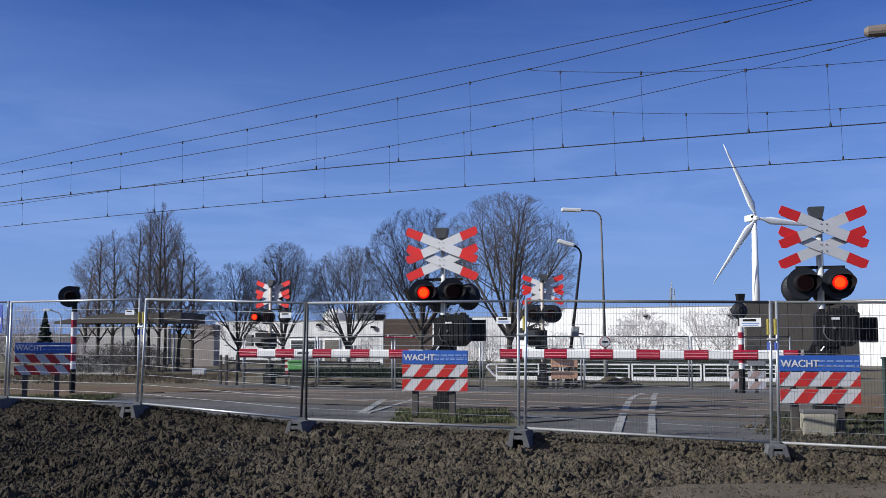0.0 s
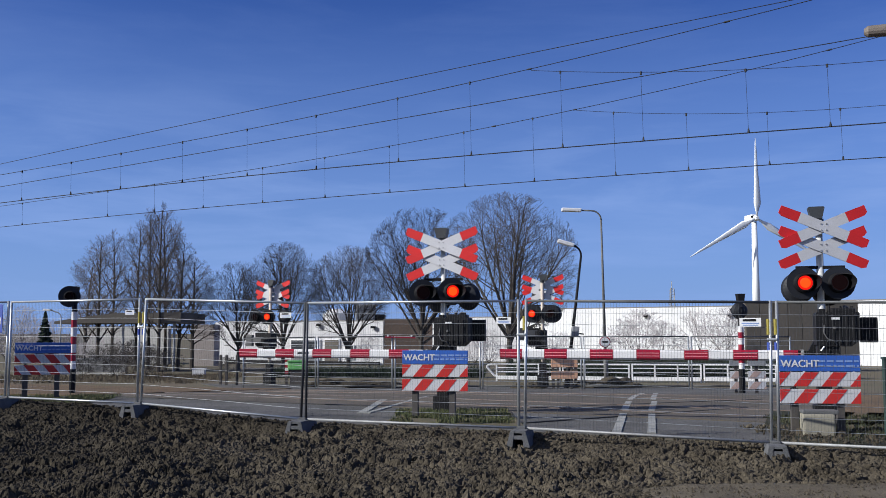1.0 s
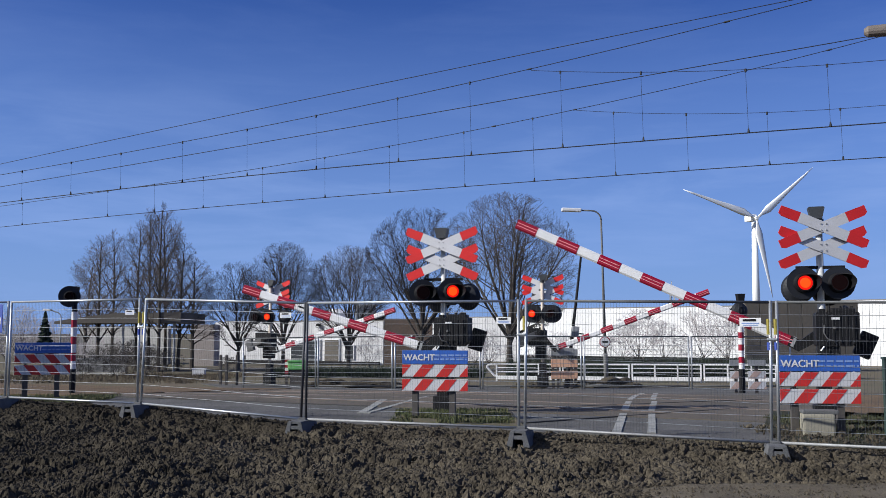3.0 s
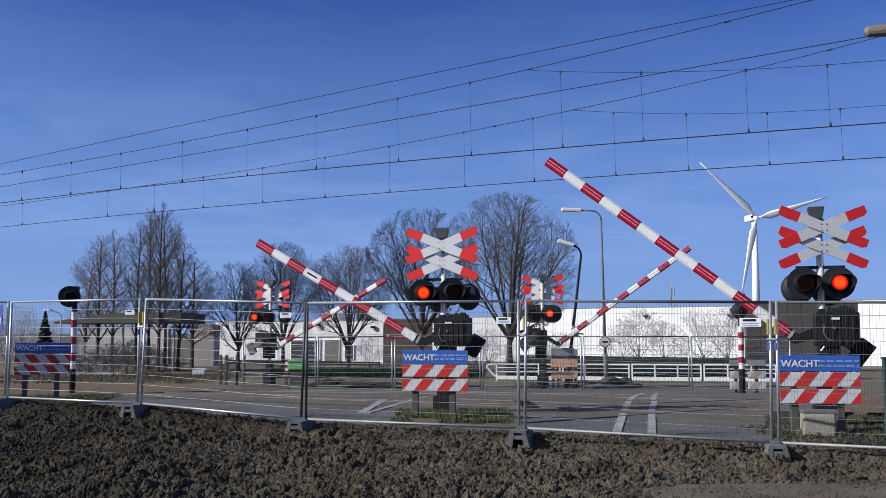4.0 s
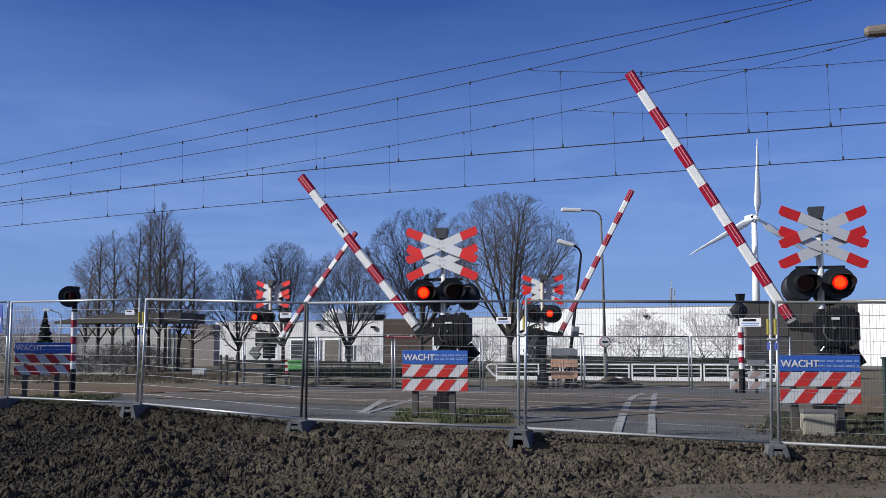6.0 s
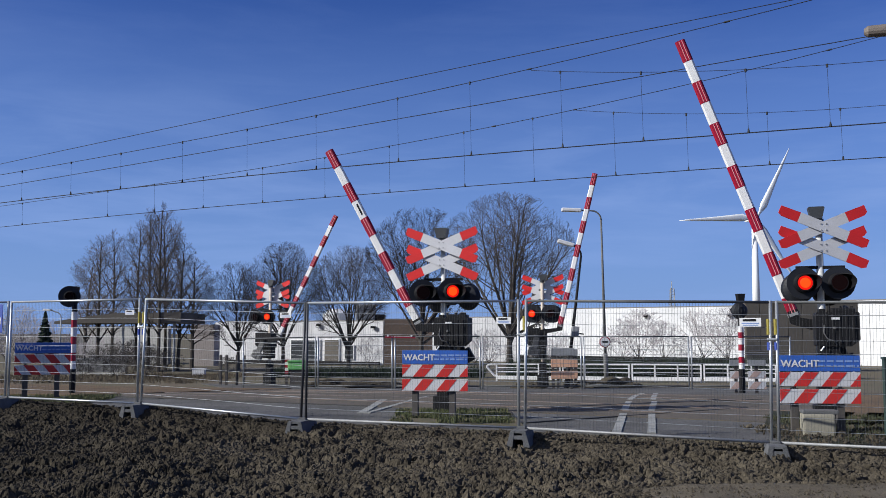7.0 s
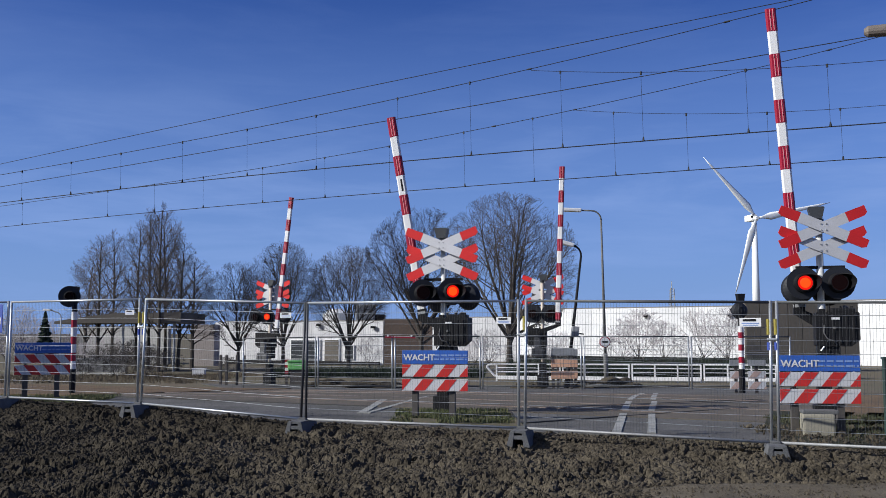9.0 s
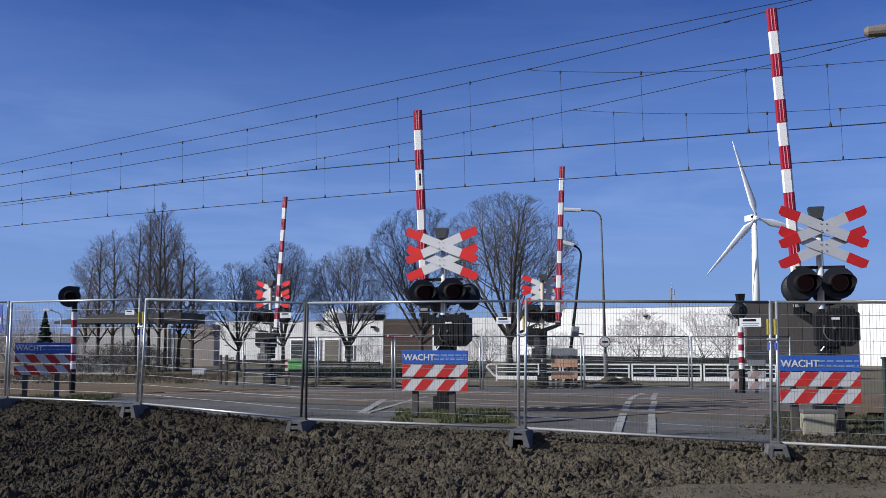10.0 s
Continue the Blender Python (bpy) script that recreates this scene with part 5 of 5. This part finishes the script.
    # the flat canopy among the trees
    t = thing("canopy", pose(-19.7, 58, 0), "flat brown canopy on slim posts among the trees", "canopy")
    bm = B()
    prism(bm, [(-3.7, 2.05), (-1.6, 2.1), (3.9, 2.1), (3.9, 2.75), (0, 2.7), (-1.4, 2.55), (-3.7, 2.2)], 6, pose(0, 0, 0))
    # dark taupe here puts the canopy's shade into its colour
    part("roof", bm, CLAD_DARK, t)
    for x in (-2.6, 0.3, 3.4):
        part("post", rod(B(), (x, 0.5, land(58)), (x, 0.5, 2.1), 0.08, seg=8), GREY, t)


# ---- roadside things ----
def railing(a, b, n, label):
    a, b = Vector(a), Vector(b)
    yaw = math.degrees(math.atan2((b - a).y, (b - a).x))
    ln = (b - a).length
    t = thing("guard_railing", pose(*a, 0, 0, yaw), label, "railing", "white railings")
    for z, r in ((0.74, 0.032), (0.58, 0.018), (0.42, 0.018)):
        part("rail", rod(B(), (0, 0, z), (ln, 0, z), r, seg=8), WHITE, t)
    part("beam", box(B(), (ln / 2, -0.12, 0.17), (ln, 0.06, 0.16), bevel=0.02), WHITE, t, "white guard beam")
    for i in range(n + 1):
        x = ln * i / n
        part("post", box(B(), (x, 0, 0.36), (0.06, 0.07, 0.8)), WHITE, t)
    return t


def build_roadside():
    for k in range(5):
        x = 2.3 + k * 2.75
        railing((x, 41.5 - 0.8 * k, land(41.5 - 0.8 * k) - 0.03), (x + 2.63, 40.75 - 0.8 * k, land(40.75 - 0.8 * k) - 0.03), 3, "white painted road railing with a guard beam")
    t = thing("railing_end", pose(2.3, 41.5, land(41.5)), "white bent end of the road railing", "railing")
    part("bend", tube(B(), [(0, 0, 0.7), (-0.35, 0.05, 0.68), (-0.42, 0.05, 0.58), (-0.1, 0, 0.22), (0.05, 0, 0.18)], 0.045, 8), WHITE, t)
    tuft_field("hedge", lambda r: (r.uniform(3, 19), r.uniform(44.0, 45.5)), 5000, 0.85, CONIFER, "low dark hedge behind the railing", 9)
    tuft_field("hedge", lambda r: (r.uniform(-8.5, 2.0), r.uniform(46.0, 47.5)), 3500, 0.5, CONIFER, "low dark hedge before the white hall", 10)
    for i, (x, y, w, h) in enumerate(((6.0, 34.0, 0.9, 0.35), (-2.6, 33.6, 1.3, 0.25), (-4.0, 34.0, 0.8, 0.3), (4.9, 33.4, 0.7, 0.25), (2.9, 32.6, 0.6, 0.22))):
        bm = B()
        bmesh.ops.create_icosphere(bm, subdivisions=4, radius=1.0)
        for v in bm.verts:
            k = 1 + 0.3 * noise.noise(v.co * 2.2 + Vector((i * 7, 0, 0))) + 0.16 * noise.noise(v.co * 6)
            v.co = Vector((v.co.x * w * k, v.co.y * w * 0.7 * k, v.co.z * h * k))
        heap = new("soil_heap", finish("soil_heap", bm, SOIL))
        heap.matrix_world = pose(x, y, land(y) - 0.02)
        tagged(heap, "small heap of dark soil beyond the tracks", "soil heap", "soil heaps")
    # the low concrete block, moved before the warning board, clear of its shadow
    t = thing("concrete_block", pose(5.47, 14.20, 0, 0, 0, -12), "pale weathered concrete block on the verge", "concrete block")
    part("block", box(B(), (0, 0, 0.14), (0.44, 0.36, 0.38), bevel=0.03), DRY_STONE, t)
    part("cap", box(B(), (0.03, 0.02, 0.355), (0.50, 0.30, 0.055), bevel=0.015), FOOT, t)
    # striped boards beyond the tracks, seen from behind and in front
    for x, y, w, z in ((7.88, 26.0, 0.36, 0.27), (8.43, 26.0, 0.48, 0.27)):
        t = thing("striped_barrier", pose(x, y, land(y)), "low white barrier with faded red stripes", "barrier", "far barriers")
        for dz in (0.14, 0.42):
            bd = part("board", box(B(), (0, 0, z + dz - 0.2), (w, 0.03, 0.2), bevel=0.005), CROSS_WHITE, t)
            for k in range(3):
                q = clip_x([(-w / 2 + k * 0.4, -0.095), (-w / 2 + k * 0.4 + 0.2, -0.095), (-w / 2 + k * 0.4 + 0.36, 0.095), (-w / 2 + k * 0.4 + 0.16, 0.095)], -w / 2, w / 2)
                if len(q) > 2:
                    part("stripe", prism(B(), q, 0.004, pose(0, -0.0192, z + dz - 0.2)), FADED, bd)
        part("top_board", box(B(), (0, 0, 0.81), (w, 0.03, 0.16), bevel=0.005), GREY, t)
        part("leg", box(B(), (0, 0.05, 0.4), (0.08, 0.06, 0.9)), TIMBER, t)
    for x, y in ((3.9, 31.6), (4.25, 33.2)):
        t = thing("striped_barrier", pose(x, y, land(y)), "orange lit boards of a warning barrier seen from behind", "barrier", "far barriers")
        for z in (0.45, 0.83):
            part("board", box(B(), (0, 0, z), (0.75, 0.03, 0.26), bevel=0.01), ORANGE, t)
        part("top_board", box(B(), (0, 0, 1.2), (0.75, 0.03, 0.24), bevel=0.01), GREY, t)
        for dx in (-0.3, 0.3):
            part("leg", box(B(), (dx, 0.05, 0.5), (0.09, 0.07, 1.2)), TIMBER, t)
    t = thing("green_bin", pose(-5.57, 37, land(37)), "bright green plastic box beyond the fence", "box")
    part("tub", box(B(), (0, 0, 0.72), (0.66, 0.5, 0.32), bevel=0.04), GREEN, t)
    part("rim", box(B(), (0, 0, 0.88), (0.72, 0.56, 0.05), bevel=0.02), GREEN, t)
    part("stand", box(B(), (0, 0, 0.27), (0.5, 0.36, 0.6)), TIMBER, t)
    t = thing("marker_post", pose(-5.98, 37, land(37)), "slim red and white marker post beside the signal", "post")
    part("stem", box(B(), (0, 0, 0.2), (0.1, 0.06, 0.42)), TIMBER, t)
    for k in range(5):
        part("band", box(B(), (0, 0, 0.46 + 0.11 * k), (0.13, 0.05, 0.108)), RED if k % 2 == 0 else WHITE, t)
    # a low pale wall before the trees, and a red plank hooked on the far fence
    t = thing("low_wall", pose(-17.9, 50, land(50)), "low pale grey panelled wall beyond the tracks", "wall")
    part("footing", box(B(), (0, 0.02, 0.05), (3.2, 0.24, 0.22), bevel=0.01), CONCRETE, t)
    for k in range(8):
        part("panel", box(B(), (-1.37 + 0.39 * k, 0, 0.48), (0.37, 0.10, 0.66), bevel=0.012), PALE_HALL, t)
    part("coping", box(B(), (0, 0, 0.84), (3.2, 0.16, 0.06), bevel=0.01), GREY, t)
    t = thing("barrier_plank", pose(-1.37, 30.96, 1.36), "red barrier plank hooked on the fence top", "barrier plank")
    part("plank", box(B(), (0, 0, 0), (0.98, 0.03, 0.045), pose(0, 0, 0, 0, 1.5), bevel=0.008), RED, t)
    for x in (-0.40, 0.36):
        part("hook", box(B(), (x, 0.02, 0.05), (0.05, 0.07, 0.06), bevel=0.006), WHITE, t)
    # verge posts
    for x, y in ((-7.75, 36.4), (-8.1, 36.2), (-7.4, 36), (-8.5, 37)):
        t = thing("bollard", pose(x, y, land(y)), "dark timber bollard on the verge", "bollard", "bollards")
        part("stake", box(B(), (0, 0, 0.55), (0.09, 0.09, 1.15), bevel=0.01), TIMBER, t)
    t = thing("bollard", pose(6.40, 14.0, 0), "dark green steel post on the verge", "post")
    part("post", box(B(), (0, 0, 0.55), (0.07, 0.07, 1.15), bevel=0.01), GREEN_PAINT, t)
    part("cap", box(B(), (0, 0, 1.14), (0.09, 0.09, 0.03)), GREEN_PAINT, t)
    t = thing("planter", pose(-12.6, 50, land(50)), "low white planter on the verge", "planter")
    part("trough", box(B(), (0, 0, 0.16), (0.62, 0.35, 0.34), bevel=0.03), WHITE, t)
    part("rim", box(B(), (0, 0, 0.34), (0.68, 0.4, 0.05), bevel=0.01), WHITE, t)


def tuft_field(name, region, count, height, material, label, seed, z0=0.0):
    rng = random.Random(seed)
    verts, faces = [], []
    for i in range(count):
        x, y = region(rng)
        z = land(y) + z0
        if noise.noise(Vector((x * 1.7, y * 1.7, seed))) < -0.12 and "hedge" not in name:
            continue
        for k in range(4):
            a = rng.uniform(0, 6.283)
            h = height * rng.uniform(0.3, 1.0) ** 1.4 * 1.3
            w = 0.006 + 0.006 * rng.random() + (0.006 if height > 0.2 else 0)
            bx, by = x + rng.uniform(-0.04, 0.04), y + rng.uniform(-0.04, 0.04)
            lean = rng.uniform(0.1, 0.7) * h
            i0 = len(verts)
            sx, sy = -math.sin(a) * w, math.cos(a) * w
            verts += [(bx - sx, by - sy, z - 0.01), (bx + sx, by + sy, z - 0.01), (bx + math.cos(a) * lean, by + math.sin(a) * lean, z + h)]
            faces.append((i0, i0 + 1, i0 + 2))
    return tagged(new(name, mesh_from(name, verts, faces, [material])), label, "grass", kind="stuff")


def build_grass():
    sheet("verge", [(-0.95, 16.4), (1.3, 15.4), (1.25, 18.5), (0.3, 19.3), (-0.65, 18.4)], 0.03, FIELD, "grassy island round the signal", "verge")
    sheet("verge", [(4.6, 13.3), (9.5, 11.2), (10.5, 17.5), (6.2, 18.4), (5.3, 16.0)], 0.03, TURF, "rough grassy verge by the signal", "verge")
    tuft_field("grass", lambda r: (r.uniform(-0.85, 1.2), r.uniform(15.9, 18.6)), 3200, 0.065, GRASS, "short green grass on the island", 3, 0.03)
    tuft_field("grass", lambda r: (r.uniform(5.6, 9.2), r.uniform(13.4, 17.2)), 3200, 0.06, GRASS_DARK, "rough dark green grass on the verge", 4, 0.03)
    tuft_field("grass", lambda r: (r.uniform(-12, -7.6), r.uniform(20.2, 23.0)), 4500, 0.09, GRASS, "green grass strip beside the path", 5)
    tuft_field("dry_grass", lambda r: (r.uniform(-22, -9.5), r.uniform(38, 52)), 7000, 0.15, DRY, "dry straw-coloured grass beyond the tracks", 6)


# ---- what moves ----
# raising of the booms: seconds, degrees
LIFT = {
    "R": [(0, 0), (1.25, 0), (1.5, 2.3), (2.0, 9.3), (2.5, 17.0), (4.0, 37.5), (4.5, 43.0), (5.0, 49), (5.5, 54.3), (7.0, 70.0), (7.5, 75.0), (8.0, 79.0), (8.5, 82.6), (9.0, 86.4), (9.2, 86.6), (10, 86.6)],
    "L": [(0, 0), (1.45, 0), (2.0, 5.25), (2.5, 11.0), (4.0, 30.0), (4.5, 35.5), (5.0, 40.9), (5.5, 46.0), (7.0, 61.5), (7.5, 66.2), (8.0, 71.5), (8.5, 76.2), (9.0, 80.4), (9.5, 84.5), (10, 87.7)],
    "FL": [(0, 0), (1.5, 0), (2.0, 5.5), (2.5, 11), (4.0, 28.75), (4.5, 34.1), (5.0, 39.5), (5.5, 45.25), (7.0, 62), (7.5, 67.25), (8.0, 72.75), (8.5, 78), (9.0, 83.5), (9.3, 86), (10, 86.3)],
    "FR": [(0, 0), (1.3, 0), (2.0, 8.0), (2.5, 13.7), (4.0, 35.75), (4.5, 42.6), (5.0, 49.3), (5.5, 55.9), (7.0, 76.4), (7.5, 82.5), (8.0, 87.4), (8.2, 87.8), (10, 87.8)],
}
BEAT, FIRST = 0.671, 0.17


def flash_rows(home, lit):
    """Turns a lens over between its dark face and its glowing one. lit: the spans of time in which it glows."""
    def state(t):
        return any(a <= t < b for a, b in lit)
    angle = 0 if state(0.0) else 180
    rows = [(0.0, home @ pose(0, 0, 0, 0, 0, angle))]
    turns = [t for span in lit for t in span if 0.1 < t < 9.95]
    for t, after in zip(turns, turns[1:] + [10.0]):
        if t - 0.06 > rows[-1][0] + 0.01:
            rows.append((t - 0.06, home @ pose(0, 0, 0, 0, 0, angle)))
        for k in range(4):
            rows.append((t + (k - 1.5) / 60.0, home @ pose(0, 0, 0, 0, 0, angle + 60 * k)))
        angle += 180
        if t + 0.06 < after - 0.07:
            rows.append((t + 0.06, home @ pose(0, 0, 0, 0, 0, angle)))
    rows.append((10.0, home @ pose(0, 0, 0, 0, 0, angle)))
    return rows


def spin(t):
    """Degrees through which the rotor has turned."""
    turns = [(0.0, 24.3), (2.5, 262.3), (5.0, 503.2), (7.5, 740.2), (10.0, 977.0)]
    for (a, va), (b, vb) in zip(turns, turns[1:]):
        if t <= b:
            return va + (vb - va) * (t - a) / (b - a)


def motions():
    for key, rows in LIFT.items():
        boom = SIGNALS[key][1]
        m = boom.matrix_basis.copy()
        walk(boom, [(t, m @ pose(0, 0, 0, 0, a, 0)) for t, a in rows])
    first = [(FIRST + BEAT * k, FIRST + BEAT * k + 0.395) for k in range(14)] + [(9.56, 9.85)]
    other = [(FIRST + BEAT * k + 0.31, FIRST + BEAT * (k + 1)) for k in range(-1, 14)]
    first_b = [(FIRST + 0.045 + BEAT * k, FIRST + BEAT * k + 0.39) for k in range(14)] + [(9.57, 9.66)]
    other_b = [(FIRST + BEAT * k + 0.39, FIRST + 0.045 + BEAT * (k + 1)) for k in range(-1, 14)] + [(9.66, 9.78)]
    never = []
    lone = [(FIRST + BEAT * k + 0.19, FIRST + BEAT * k + 0.455) for k in range(10)]
    for key, spans in (("R", (first, [(a if i == 1 else a + 0.08, b) for i, (a, b) in enumerate(other)], never, never)), ("L", (other_b, first_b, never, never)), ("FL", (other_b, first_b, never, never)), ("FR", (first[1:12], [(a + 0.06, b) for a, b in other[2:12]], never, never)), ("P", (lone,)), ("Q", (never,))):
        for lens, lit in zip(SIGNALS[key][2], spans):
            walk(lens, flash_rows(lens.matrix_basis.copy(), lit))
    home = Matrix.Translation((0.15, -3.4, 60.7)) @ pose(0, 0, 0, 0, 0, 8)
    walk(ROTOR, [(t / 2, home @ pose(0, 0, 0, 0, -spin(t / 2), 0)) for t in range(21)])


build_ground()
build_soil()
build_roads()
build_tracks()
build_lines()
SIGNALS = build_signals()
build_posts(SIGNALS)
build_boards()
build_fence()
build_wires()
build_lamps()
ROTOR = build_turbine()
build_trees()
build_buildings()
build_roadside()
build_grass()
motions()
